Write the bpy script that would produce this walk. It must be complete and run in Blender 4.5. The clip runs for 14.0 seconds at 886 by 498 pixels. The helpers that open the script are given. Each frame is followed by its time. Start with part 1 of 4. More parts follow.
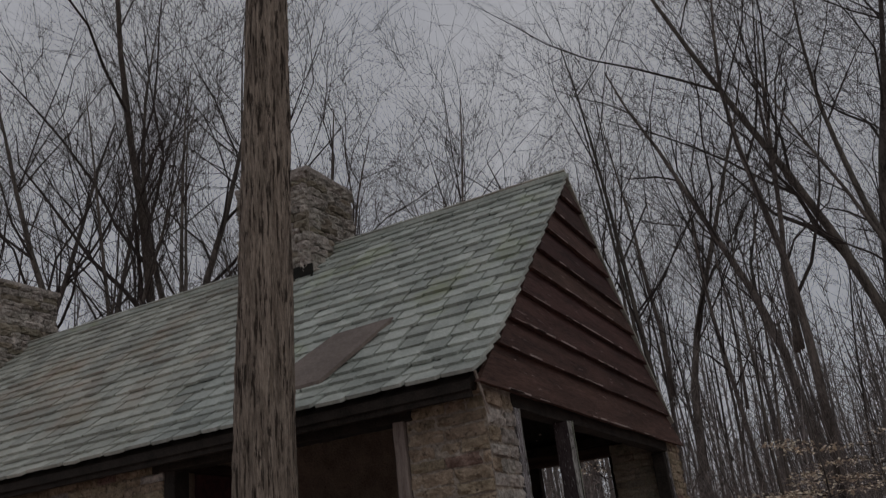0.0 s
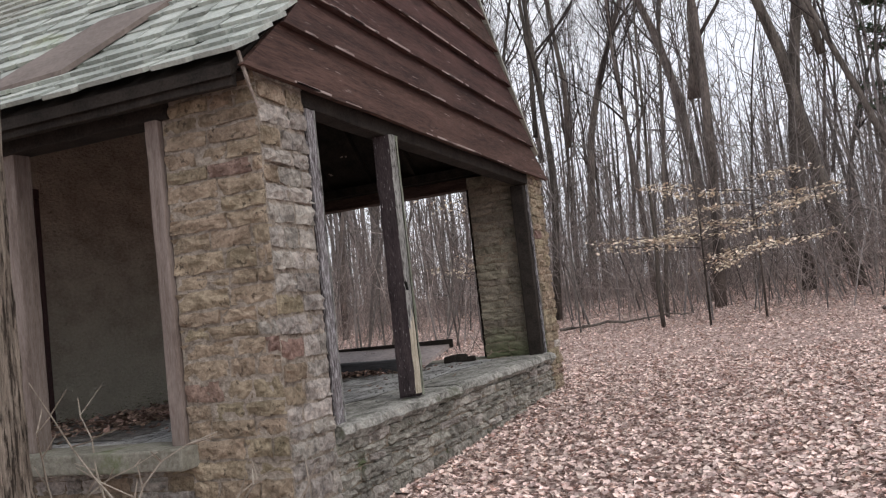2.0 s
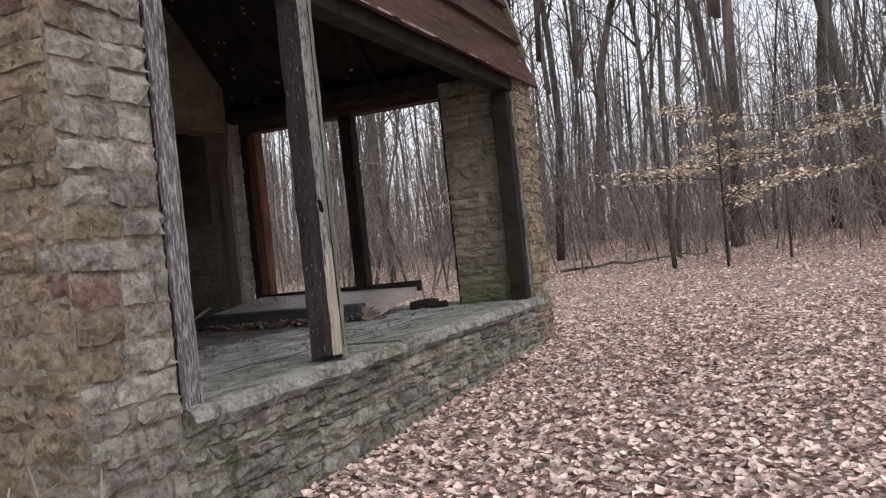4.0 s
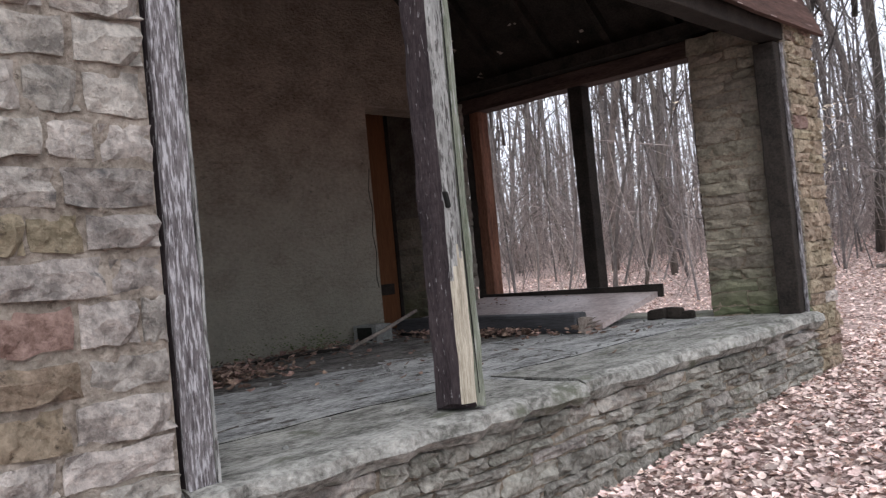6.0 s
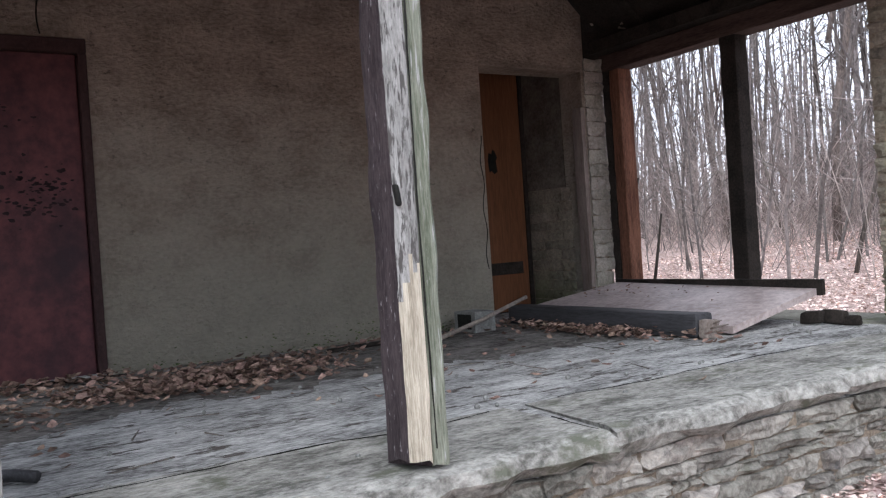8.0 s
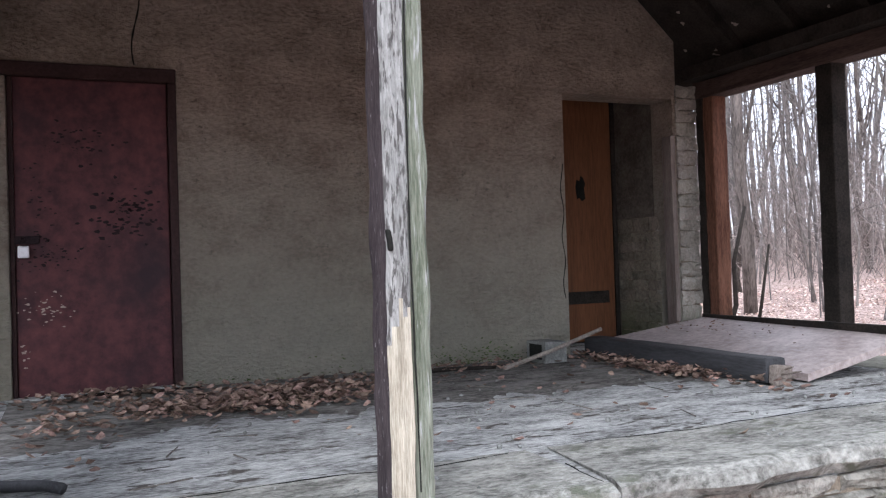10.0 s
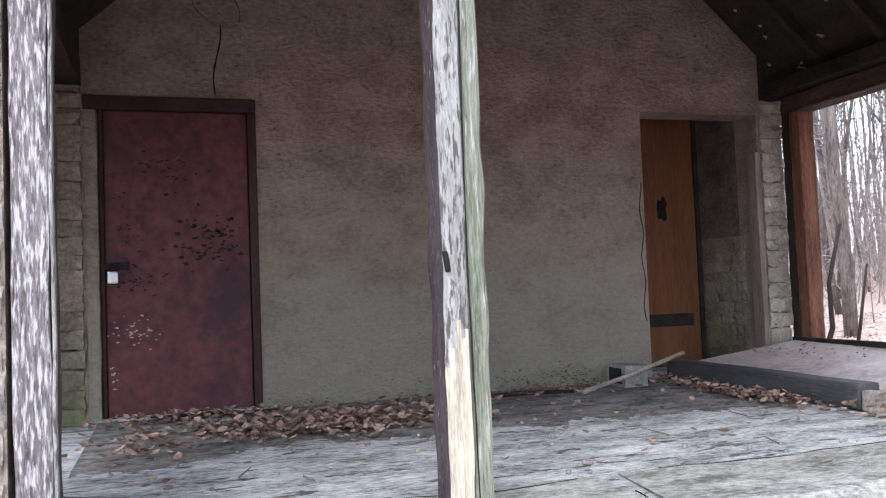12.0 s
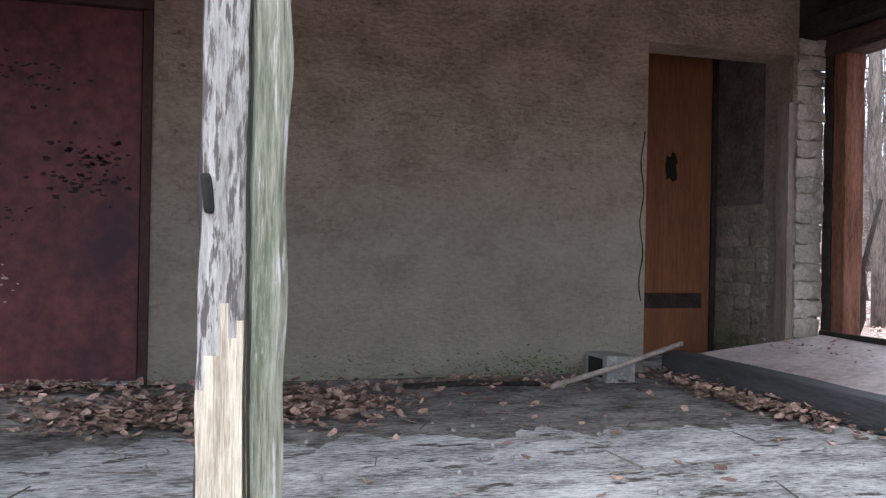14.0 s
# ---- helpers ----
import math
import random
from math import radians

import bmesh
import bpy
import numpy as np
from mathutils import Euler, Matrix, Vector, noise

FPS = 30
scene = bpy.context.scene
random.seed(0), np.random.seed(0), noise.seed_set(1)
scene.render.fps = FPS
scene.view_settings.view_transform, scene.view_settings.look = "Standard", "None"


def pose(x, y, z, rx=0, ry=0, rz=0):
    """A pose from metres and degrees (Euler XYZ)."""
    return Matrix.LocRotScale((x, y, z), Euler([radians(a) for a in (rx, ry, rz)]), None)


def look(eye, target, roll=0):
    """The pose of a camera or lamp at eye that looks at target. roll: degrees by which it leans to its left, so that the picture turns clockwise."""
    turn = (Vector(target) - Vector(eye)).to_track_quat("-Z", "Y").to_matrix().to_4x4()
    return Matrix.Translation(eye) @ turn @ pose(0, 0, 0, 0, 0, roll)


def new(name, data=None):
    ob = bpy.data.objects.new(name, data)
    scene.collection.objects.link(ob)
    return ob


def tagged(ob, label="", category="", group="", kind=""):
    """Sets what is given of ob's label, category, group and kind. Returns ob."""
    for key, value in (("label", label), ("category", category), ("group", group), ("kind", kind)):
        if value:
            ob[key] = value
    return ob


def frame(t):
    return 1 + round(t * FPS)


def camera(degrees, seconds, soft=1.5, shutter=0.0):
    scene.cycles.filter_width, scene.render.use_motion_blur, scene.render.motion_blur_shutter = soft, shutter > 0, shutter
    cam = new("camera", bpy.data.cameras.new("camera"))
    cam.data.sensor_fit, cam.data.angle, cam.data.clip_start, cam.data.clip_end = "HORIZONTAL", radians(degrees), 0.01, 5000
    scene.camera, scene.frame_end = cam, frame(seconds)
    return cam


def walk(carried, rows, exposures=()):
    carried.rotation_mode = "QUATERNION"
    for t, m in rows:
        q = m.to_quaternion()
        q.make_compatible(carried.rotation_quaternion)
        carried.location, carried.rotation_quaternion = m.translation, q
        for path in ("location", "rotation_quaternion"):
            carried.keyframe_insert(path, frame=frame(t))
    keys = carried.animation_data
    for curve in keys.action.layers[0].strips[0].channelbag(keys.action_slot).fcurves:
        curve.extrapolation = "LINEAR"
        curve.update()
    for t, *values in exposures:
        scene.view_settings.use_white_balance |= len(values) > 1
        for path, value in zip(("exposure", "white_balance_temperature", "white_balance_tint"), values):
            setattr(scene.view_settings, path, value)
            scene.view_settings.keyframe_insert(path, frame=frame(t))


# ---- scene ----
cam = camera(54.9, 14.0, soft=1.2, shutter=0.1)
PATH = [
    (0, (-0.147, -0.178, 1.229), (-0.95, 1.507, 1.948), -7.0),
    (0.5, (0.009, 0.289, 1.129), (-0.826, 2.049, 1.583), -5.3),
    (1, (-0.051, 0.653, 1.088), (-0.83, 2.471, 1.384), -4.6),
    (1.5, (-0.041, 1.041, 1.073), (-0.741, 2.906, 1.258), -6.6),
    (2, (-0.04, 1.456, 1.065), (-0.774, 3.311, 1.21), -6.4),
    (4.5, (-0.378, 3.729, 0.952), (-1.169, 5.565, 0.949), -5.5),
    (5, (-0.402, 4.115, 0.956), (-1.276, 5.914, 0.976), -4.7),
    (5.5, (-0.461, 4.435, 1.005), (-1.502, 6.142, 1.017), -4.6),
    (6, (-0.426, 4.781, 1.021), (-1.783, 6.25, 1.065), -5.4),
    (6.5, (-0.475, 5.113, 1.037), (-1.957, 6.454, 1.107), -4.9),
    (7, (-0.508, 5.438, 1.06), (-2.083, 6.669, 1.106), -4.1),
    (9.5, (-0.27, 6.365, 1.218), (-2.062, 7.252, 1.206), -3.0),
    (10, (-0.233, 6.353, 1.212), (-2.065, 7.154, 1.243), -1.8),
    (10.5, (-0.227, 6.339, 1.212), (-2.078, 7.091, 1.291), -1.6),
    (11, (-0.224, 6.352, 1.209), (-2.081, 7.09, 1.307), -1.7),
    (11.5, (-0.197, 6.393, 1.215), (-2.072, 7.082, 1.323), -2.0),
    (12, (-0.212, 6.446, 1.201), (-2.115, 7.054, 1.295), -2.2),
    (12.5, (-0.366, 6.623, 1.147), (-2.29, 7.164, 1.199), -1.6),
    (13, (-0.557, 6.825, 1.145), (-2.479, 7.375, 1.132), -1.8),
    (13.5, (-0.85, 7.071, 1.171), (-2.762, 7.657, 1.186), -0.6),
    (14, (-1.228, 7.211, 1.202), (-3.147, 7.776, 1.201), 1.1),
]
walk(cam, [(t, look(eye, target, roll)) for t, eye, target, roll in PATH],
     exposures=((0.0, -1.9, 6500, 10), (0.15, -1.5, 6500, 10), (0.35, -0.65, 6500, 10), (0.6, -0.45, 6500, 10), (1.0, -0.05, 6500, 10), (2.0, -0.15, 6500, 10), (4.3, -0.2, 6500, 10), (5.1, -0.3, 6500, 10), (5.5, 0.35, 6250, 10), (6.0, 0.35, 6150, 10), (6.5, 0.95, 5900, 10), (7.0, 0.9, 5950, 10), (9.5, 0.85, 5900, 10), (10.5, 1.5, 5850, 10), (12.0, 1.57, 5850, 10), (14.0, 1.42, 5850, 10)))

# ---- world and light: an overcast winter sky ----
world = bpy.data.worlds.new("overcast")
scene.world = world
world.use_nodes = True
wn, wl = world.node_tree.nodes, world.node_tree.links
wn.clear()
w_out, w_bg = wn.new("ShaderNodeOutputWorld"), wn.new("ShaderNodeBackground")
w_sky, w_mix, w_noise, w_ramp = wn.new("ShaderNodeTexSky"), wn.new("ShaderNodeMix"), wn.new("ShaderNodeTexNoise"), wn.new("ShaderNodeValToRGB")
w_sky.sky_type, w_sky.sun_disc = "NISHITA", False
w_sky.sun_elevation, w_sky.sun_rotation = radians(42), radians(120)
w_mix.data_type = "RGBA"
w_mix.inputs["Factor"].default_value = 0.88
w_noise.inputs["Scale"].default_value = 2.2
w_noise.inputs["Detail"].default_value = 5
w_ramp.color_ramp.elements[0].color = (8.2, 8.3, 9.0, 1)
w_ramp.color_ramp.elements[1].color = (10.6, 10.6, 11.2, 1)
w_ramp.color_ramp.elements[0].position, w_ramp.color_ramp.elements[1].position = 0.35, 0.7
wl.new(w_noise.outputs["Fac"], w_ramp.inputs["Fac"])
wl.new(w_sky.outputs["Color"], w_mix.inputs["A"])
wl.new(w_ramp.outputs["Color"], w_mix.inputs["B"])
wl.new(w_mix.outputs["Result"], w_bg.inputs["Color"])
w_bg.inputs["Strength"].default_value = 0.15
wl.new(w_bg.outputs["Background"], w_out.inputs["Surface"])
sun = new("sun", bpy.data.lights.new("sun", "SUN"))
sun.data.energy, sun.data.angle, sun.data.color = 1.2, radians(25), (1.0, 0.96, 0.92)
sun.matrix_world = look((9, -5, 10), (0, 0, 0))


# ---- materials ----
def material(name, ca, cb, scale=4.0, fine=40.0, rough=0.85, bump=0.4, dist=0.01, stretch=(1, 1, 1), vary=0.0, island=False,
             spots=None, spot_scale=3.0, spot_at=0.6, metal=0.0, spot_soft=0.08, low=None):
    """Two colours over a coarse and a fine noise, relief, a third colour in spots; low: (colour, height, depth) for moss near a floor."""
    m = bpy.data.materials.new(name)
    m.use_nodes = True
    n, l = m.node_tree.nodes, m.node_tree.links
    bsdf = n["Principled BSDF"]
    geo, mapping = n.new("ShaderNodeNewGeometry"), n.new("ShaderNodeMapping")
    mapping.inputs["Scale"].default_value = stretch
    l.new(geo.outputs["Position"], mapping.inputs["Vector"])

    def noise_node(s, detail, rough_=0.6):
        t = n.new("ShaderNodeTexNoise")
        t.inputs["Scale"].default_value, t.inputs["Detail"].default_value, t.inputs["Roughness"].default_value = s, detail, rough_
        l.new(mapping.outputs["Vector"], t.inputs["Vector"])
        return t

    coarse, grain = noise_node(scale, 6), noise_node(fine, 8, 0.7)
    add = n.new("ShaderNodeMath")
    add.operation = "MULTIPLY_ADD"
    add.inputs[1].default_value = 0.55
    half = n.new("ShaderNodeMath")
    half.operation = "MULTIPLY"
    half.inputs[1].default_value = 0.45
    l.new(coarse.outputs["Fac"], half.inputs[0])
    l.new(grain.outputs["Fac"], add.inputs[0])
    l.new(half.outputs[0], add.inputs[2])
    ramp = n.new("ShaderNodeValToRGB")
    ramp.color_ramp.elements[0].position, ramp.color_ramp.elements[1].position = 0.40, 0.61
    ramp.color_ramp.elements[0].color, ramp.color_ramp.elements[1].color = (*ca, 1), (*cb, 1)
    l.new(add.outputs[0], ramp.inputs["Fac"])
    colour = ramp.outputs["Color"]

    def blend(fac, col_a, col_b):
        x = n.new("ShaderNodeMix")
        x.data_type = "RGBA"
        l.new(fac, x.inputs["Factor"])
        l.new(col_a, x.inputs["A"])
        if isinstance(col_b, tuple):
            x.inputs["B"].default_value = (*col_b, 1)
        else:
            l.new(col_b, x.inputs["B"])
        return x.outputs["Result"]

    def step(value, lo, hi, most=1.0):
        r = n.new("ShaderNodeMapRange")
        r.inputs["To Max"].default_value = most
        r.inputs["From Min"].default_value, r.inputs["From Max"].default_value = lo, hi
        l.new(value, r.inputs["Value"])
        return r.outputs["Result"]

    if spots:
        patch = noise_node(spot_scale, 7, 0.65)
        colour = blend(step(patch.outputs["Fac"], spot_at, spot_at + spot_soft), colour, spots)
    if low:
        sep = n.new("ShaderNodeSeparateXYZ")
        l.new(geo.outputs["Position"], sep.inputs["Vector"])
        wob = n.new("ShaderNodeMath")
        wob.operation = "MULTIPLY_ADD"
        wob.inputs[1].default_value = -low[2] * 2
        l.new(coarse.outputs["Fac"], wob.inputs[0])
        l.new(sep.outputs["Z"], wob.inputs[2])
        colour = blend(step(wob.outputs[0], low[1], low[1] - low[2] * 1.6, 0.62), colour, low[0])
    if vary:
        hsv = n.new("ShaderNodeHueSaturation")
        src = geo.outputs["Random Per Island"] if island else n.new("ShaderNodeObjectInfo").outputs["Random"]
        r = n.new("ShaderNodeMapRange")
        r.inputs["To Min"].default_value, r.inputs["To Max"].default_value = 1 - vary, 1 + vary
        l.new(src, r.inputs["Value"])
        l.new(r.outputs["Result"], hsv.inputs["Value"])
        h = n.new("ShaderNodeMapRange")
        h.inputs["To Min"].default_value, h.inputs["To Max"].default_value = 0.515, 0.488
        frac = n.new("ShaderNodeMath")
        frac.operation = "PINGPONG"
        frac.inputs[1].default_value = 0.137
        l.new(src, frac.inputs[0])
        m7 = n.new("ShaderNodeMath")
        m7.operation = "MULTIPLY"
        m7.inputs[1].default_value = 7.3
        l.new(frac.outputs[0], m7.inputs[0])
        l.new(m7.outputs[0], h.inputs["Value"])
        l.new(h.outputs["Result"], hsv.inputs["Hue"])
        l.new(colour, hsv.inputs["Color"])
        colour = hsv.outputs["Color"]
    l.new(colour, bsdf.inputs["Base Color"])
    bsdf.inputs["Roughness"].default_value, bsdf.inputs["Metallic"].default_value = rough, metal
    bsdf.inputs["Specular IOR Level"].default_value = 0.25
    if bump:
        b = n.new("ShaderNodeBump")
        b.inputs["Strength"].default_value, b.inputs["Distance"].default_value = bump, dist
        l.new(add.outputs[0], b.inputs["Height"])
        l.new(b.outputs["Normal"], bsdf.inputs["Normal"])
    return m


STONE = material("tan_sandstone", (0.195, 0.155, 0.105), (0.48, 0.39, 0.285), 8, 34, 0.95, 1.0, 0.06, vary=0.14, spots=(0.11, 0.087, 0.063), spot_scale=22, spot_at=0.59, spot_soft=0.07)
STONE_RED = material("reddish_sandstone", (0.17, 0.11, 0.085), (0.40, 0.285, 0.235), 9, 38, 0.95, 1.0, 0.06, vary=0.15, spots=(0.085, 0.065, 0.05), spot_scale=26, spot_at=0.575, spot_soft=0.06)
STONE_GREY = material("grey_ledge_stone", (0.21, 0.19, 0.17), (0.62, 0.565, 0.505), 7, 30, 0.95, 1.0, 0.07, vary=0.22, spots=(0.14, 0.135, 0.13), spot_scale=9, spot_at=0.60, spot_soft=0.1)
MORTAR_SAND = material("sandy_mortar", (0.23, 0.192, 0.155), (0.57, 0.495, 0.415), 7, 36, 1.0, 1.0, 0.08, spots=(0.15, 0.122, 0.098), spot_scale=22, spot_at=0.61)
STONE_MOSS = material("mossy_inner_block", (0.16, 0.14, 0.11), (0.32, 0.28, 0.22), 5, 40, 0.95, 0.8, 0.02, vary=0.2, low=((0.10, 0.14, 0.05), 0.62, 0.25))
STONE_FAR = material("joined_wall_stone", (0.17, 0.135, 0.095), (0.44, 0.36, 0.27), 9, 38, 0.95, 1.0, 0.05, vary=0.16, island=True)
PAINTED = material("whitewashed_block", (0.25, 0.225, 0.19), (0.47, 0.43, 0.375), 6, 50, 0.9, 0.9, 0.03, vary=0.14, low=((0.13, 0.17, 0.08), 0.62, 0.2))
MORTAR = material("old_mortar", (0.17, 0.135, 0.10), (0.38, 0.315, 0.24), 9, 50, 1.0, 1.0, 0.05)
STUCCO = material("rough_stucco", (0.30, 0.24, 0.19), (0.56, 0.46, 0.375), 4, 34, 0.95, 1.0, 0.14, stretch=(1, 0.8, 1.25), spots=(0.185, 0.147, 0.118), spot_scale=24, spot_at=0.60, spot_soft=0.10,
                  low=((0.37, 0.375, 0.305), 1.35, 0.9))
CONCRETE = material("weathered_concrete", (0.12, 0.117, 0.112), (0.64, 0.64, 0.62), 2.6, 30, 0.9, 1.0, 0.04, stretch=(2.2, 0.75, 1), spots=(0.085, 0.075, 0.066), spot_scale=6, spot_at=0.575, spot_soft=0.05)
SLAB = material("pale_stone_slab", (0.125, 0.122, 0.106), (0.54, 0.525, 0.475), 5, 30, 0.9, 1.0, 0.05, stretch=(1.6, 0.8, 1), spots=(0.16, 0.165, 0.125), spot_scale=4, spot_at=0.57)
STONE_LEDGE = material("grey_green_ledge_stone", (0.135, 0.125, 0.105), (0.47, 0.445, 0.39), 7, 34, 0.95, 1.0, 0.06, vary=0.28, spots=(0.10, 0.115, 0.06), spot_scale=5, spot_at=0.62, spot_soft=0.1)
SILL = material("mossy_sill", (0.16, 0.15, 0.12), (0.33, 0.32, 0.27), 4, 30, 0.95, 0.9, 0.02, spots=(0.13, 0.15, 0.075), spot_scale=4, spot_at=0.54, spot_soft=0.15)
SLATE = material("weathered_slate", (0.265, 0.29, 0.26), (0.45, 0.475, 0.435), 3, 40, 0.55, 0.5, 0.006, vary=0.22, spots=(0.30, 0.33, 0.20), spot_scale=1.2, spot_at=0.56, spot_soft=0.2)
SLATE_FAR = material("far_slate", (0.27, 0.28, 0.245), (0.43, 0.44, 0.39), 3, 40, 0.55, 0.5, 0.006, vary=0.22, island=True, spots=(0.34, 0.29, 0.23), spot_scale=0.8, spot_at=0.5, spot_soft=0.2)
RUST = material("rusty_sheet", (0.125, 0.10, 0.088), (0.21, 0.172, 0.15), 3, 30, 0.7, 0.3, 0.006)
BOARD = material("brown_stained_board", (0.028, 0.013, 0.011), (0.10, 0.052, 0.044), 3, 22, 0.75, 0.8, 0.01, stretch=(4, 0.35, 4), vary=0.3, spots=(0.30, 0.23, 0.21), spot_scale=9, spot_at=0.63)
WORN = material("pale_bare_edge", (0.22, 0.165, 0.15), (0.46, 0.38, 0.35), 6, 40, 0.9, 0.4, 0.004, stretch=(4, 0.5, 4))
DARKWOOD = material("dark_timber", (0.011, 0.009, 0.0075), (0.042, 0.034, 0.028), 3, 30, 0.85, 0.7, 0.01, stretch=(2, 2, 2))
FRAMEWOOD = material("faded_brown_frame", (0.13, 0.10, 0.085), (0.27, 0.225, 0.20), 4, 35, 0.85, 0.8, 0.008, stretch=(5, 5, 0.5))
FARBEAM = material("faded_red_beam", (0.03, 0.018, 0.015), (0.10, 0.066, 0.055), 4, 35, 0.85, 0.8, 0.008, stretch=(0.5, 5, 5))
REDWOOD = material("reddish_split_post", (0.08, 0.032, 0.019), (0.24, 0.115, 0.072), 5, 40, 0.85, 1.0, 0.012, stretch=(5, 5, 0.5))
PEEL = material("peeling_white_post", (0.16, 0.16, 0.148), (0.40, 0.395, 0.375), 6, 40, 0.85, 1.0, 0.014, stretch=(3, 3, 0.5), spots=(0.085, 0.08, 0.075), spot_scale=24, spot_at=0.50, spot_soft=0.08)
PEEL_DARK = material("flaking_dark_post_face", (0.026, 0.019, 0.021), (0.075, 0.058, 0.06), 5, 40, 0.85, 1.0, 0.012, stretch=(3, 3, 0.6), spots=(0.34, 0.33, 0.33), spot_scale=30, spot_at=0.615, spot_soft=0.05)
GREENWOOD = material("algae_green_wood", (0.10, 0.115, 0.078), (0.31, 0.325, 0.26), 6, 40, 0.9, 1.0, 0.014, stretch=(4, 4, 0.35), spots=(0.40, 0.40, 0.385), spot_scale=15, spot_at=0.57)
RAWWOOD = material("bare_split_wood", (0.28, 0.245, 0.185), (0.60, 0.55, 0.44), 5, 40, 0.9, 0.9, 0.01, stretch=(6, 6, 0.4), spots=(0.16, 0.13, 0.10), spot_scale=9, spot_at=0.62)
PEEL_MIX = material("flaked_grey_white_post_face", (0.055, 0.046, 0.048), (0.20, 0.185, 0.186), 5, 40, 0.85, 1.0, 0.014, stretch=(3, 3, 0.45), spots=(0.43, 0.42, 0.43), spot_scale=34, spot_at=0.49, spot_soft=0.12)
DOORRED = material("oxide_red_door", (0.052, 0.019, 0.023), (0.125, 0.043, 0.045), 1.8, 12, 0.6, 0.4, 0.006, spots=(0.034, 0.017, 0.022), spot_scale=2.0, spot_at=0.5, spot_soft=0.2)
DOORFRAME = material("dark_door_frame", (0.022, 0.010, 0.010), (0.052, 0.026, 0.024), 4, 40, 0.7, 0.4, 0.005)
CHIP = material("pale_paint_chip", (0.28, 0.22, 0.19), (0.42, 0.35, 0.30), 9, 60, 0.9, 0.3, 0.003)
FLAKE = material("bare_dark_metal", (0.010, 0.006, 0.008), (0.030, 0.016, 0.018), 9, 60, 0.8, 0.5, 0.004)
PLY = material("orange_plywood", (0.115, 0.045, 0.02), (0.205, 0.088, 0.04), 2, 20, 0.7, 0.3, 0.004, stretch=(1, 3, 0.3), spots=(0.06, 0.026, 0.014), spot_scale=2.5, spot_at=0.62, spot_soft=0.1)
# Plaster in a darker tone than STUCCO, for the boarded doorway's reveal.
DARKPLASTER = material("dark_plaster", (0.085, 0.072, 0.06), (0.21, 0.18, 0.15), 5, 36, 0.95, 1.0, 0.05)
STEEL = material("padlock_steel", (0.55, 0.56, 0.58), (0.75, 0.76, 0.78), 8, 60, 0.35, 0.1, 0.001, metal=0.6)
# Near-black that paints the shade in holes and cracks; also the lead flashing.
BLACKHOLE = material("hollow_shade_and_lead", (0.008, 0.008, 0.007), (0.02, 0.02, 0.016), 6, 40, 0.9, 0.3, 0.004)
PANEL = material("pinkish_worn_panel", (0.28, 0.225, 0.21), (0.55, 0.47, 0.45), 2.5, 22, 0.45, 0.4, 0.004, spots=(0.55, 0.54, 0.54), spot_scale=1.7, spot_at=0.64, spot_soft=0.1)
PANELBEAM = material("charcoal_beam", (0.035, 0.035, 0.037), (0.075, 0.075, 0.08), 3, 30, 0.6, 0.5, 0.006, stretch=(0.4, 3, 3))
BLOCK = material("cinder_block", (0.14, 0.14, 0.13), (0.30, 0.30, 0.28), 9, 70, 1.0, 1.0, 0.008)
WEED = material("pale_dry_stalk", (0.24, 0.205, 0.165), (0.42, 0.37, 0.31), 8, 50, 0.9, 0.3, 0.004)
STICK = material("weathered_stick", (0.16, 0.13, 0.11), (0.36, 0.31, 0.27), 8, 50, 0.9, 0.5, 0.004)
BARK = material("ridged_grey_bark", (0.17, 0.138, 0.11), (0.50, 0.42, 0.345), 5, 24, 0.95, 1.0, 0.05, stretch=(3.6, 3.6, 0.4), spots=(0.055, 0.043, 0.034), spot_scale=10, spot_at=0.50, spot_soft=0.09)
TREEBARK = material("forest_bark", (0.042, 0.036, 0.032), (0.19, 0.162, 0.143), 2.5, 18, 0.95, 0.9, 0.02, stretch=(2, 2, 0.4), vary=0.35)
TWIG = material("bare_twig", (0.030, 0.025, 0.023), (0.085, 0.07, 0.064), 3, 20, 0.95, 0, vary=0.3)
# Paler than TREEBARK: the haze of distance is put into this colour.
HAZEWOOD = material("hazed_wood", (0.10, 0.088, 0.083), (0.26, 0.23, 0.215), 2, 12, 0.95, 0, vary=0.4, island=True)
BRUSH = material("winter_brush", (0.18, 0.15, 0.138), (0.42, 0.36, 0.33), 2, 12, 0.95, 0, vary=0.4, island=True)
BEECH = material("pale_dead_leaf", (0.54, 0.445, 0.33), (0.80, 0.70, 0.565), 4, 30, 0.8, 0, vary=0.25, island=True)
NEEDLE = material("pine_needles", (0.06, 0.10, 0.06), (0.14, 0.19, 0.12), 4, 30, 0.8, 0, vary=0.3, island=True)
LEAF = material("fallen_oak_leaf", (0.44, 0.315, 0.275), (0.86, 0.70, 0.63), 6, 50, 0.75, 0.3, 0.004, vary=0.55, island=True)
# Leaf in a darker brown than LEAF, used on the porch floor and panel.
LEAFDARK = material("darker_brown_leaf", (0.12, 0.078, 0.06), (0.36, 0.245, 0.195), 8, 50, 0.8, 0.3, 0.004, vary=0.5, island=True)
GROUND = material("leaf_litter_soil", (0.14, 0.09, 0.075), (0.78, 0.60, 0.53), 9, 34, 0.95, 1.0, 0.04, spots=(0.075, 0.05, 0.04), spot_scale=14, spot_at=0.57)


# ---- builders ----
def mesh_of(name, verts, faces, mat, smooth=False):
    me = bpy.data.meshes.new(name)
    me.from_pydata(verts, [], faces)
    me.materials.append(mat)
    me.polygons.foreach_set("use_smooth", [smooth] * len(me.polygons))
    me.update()
    return me


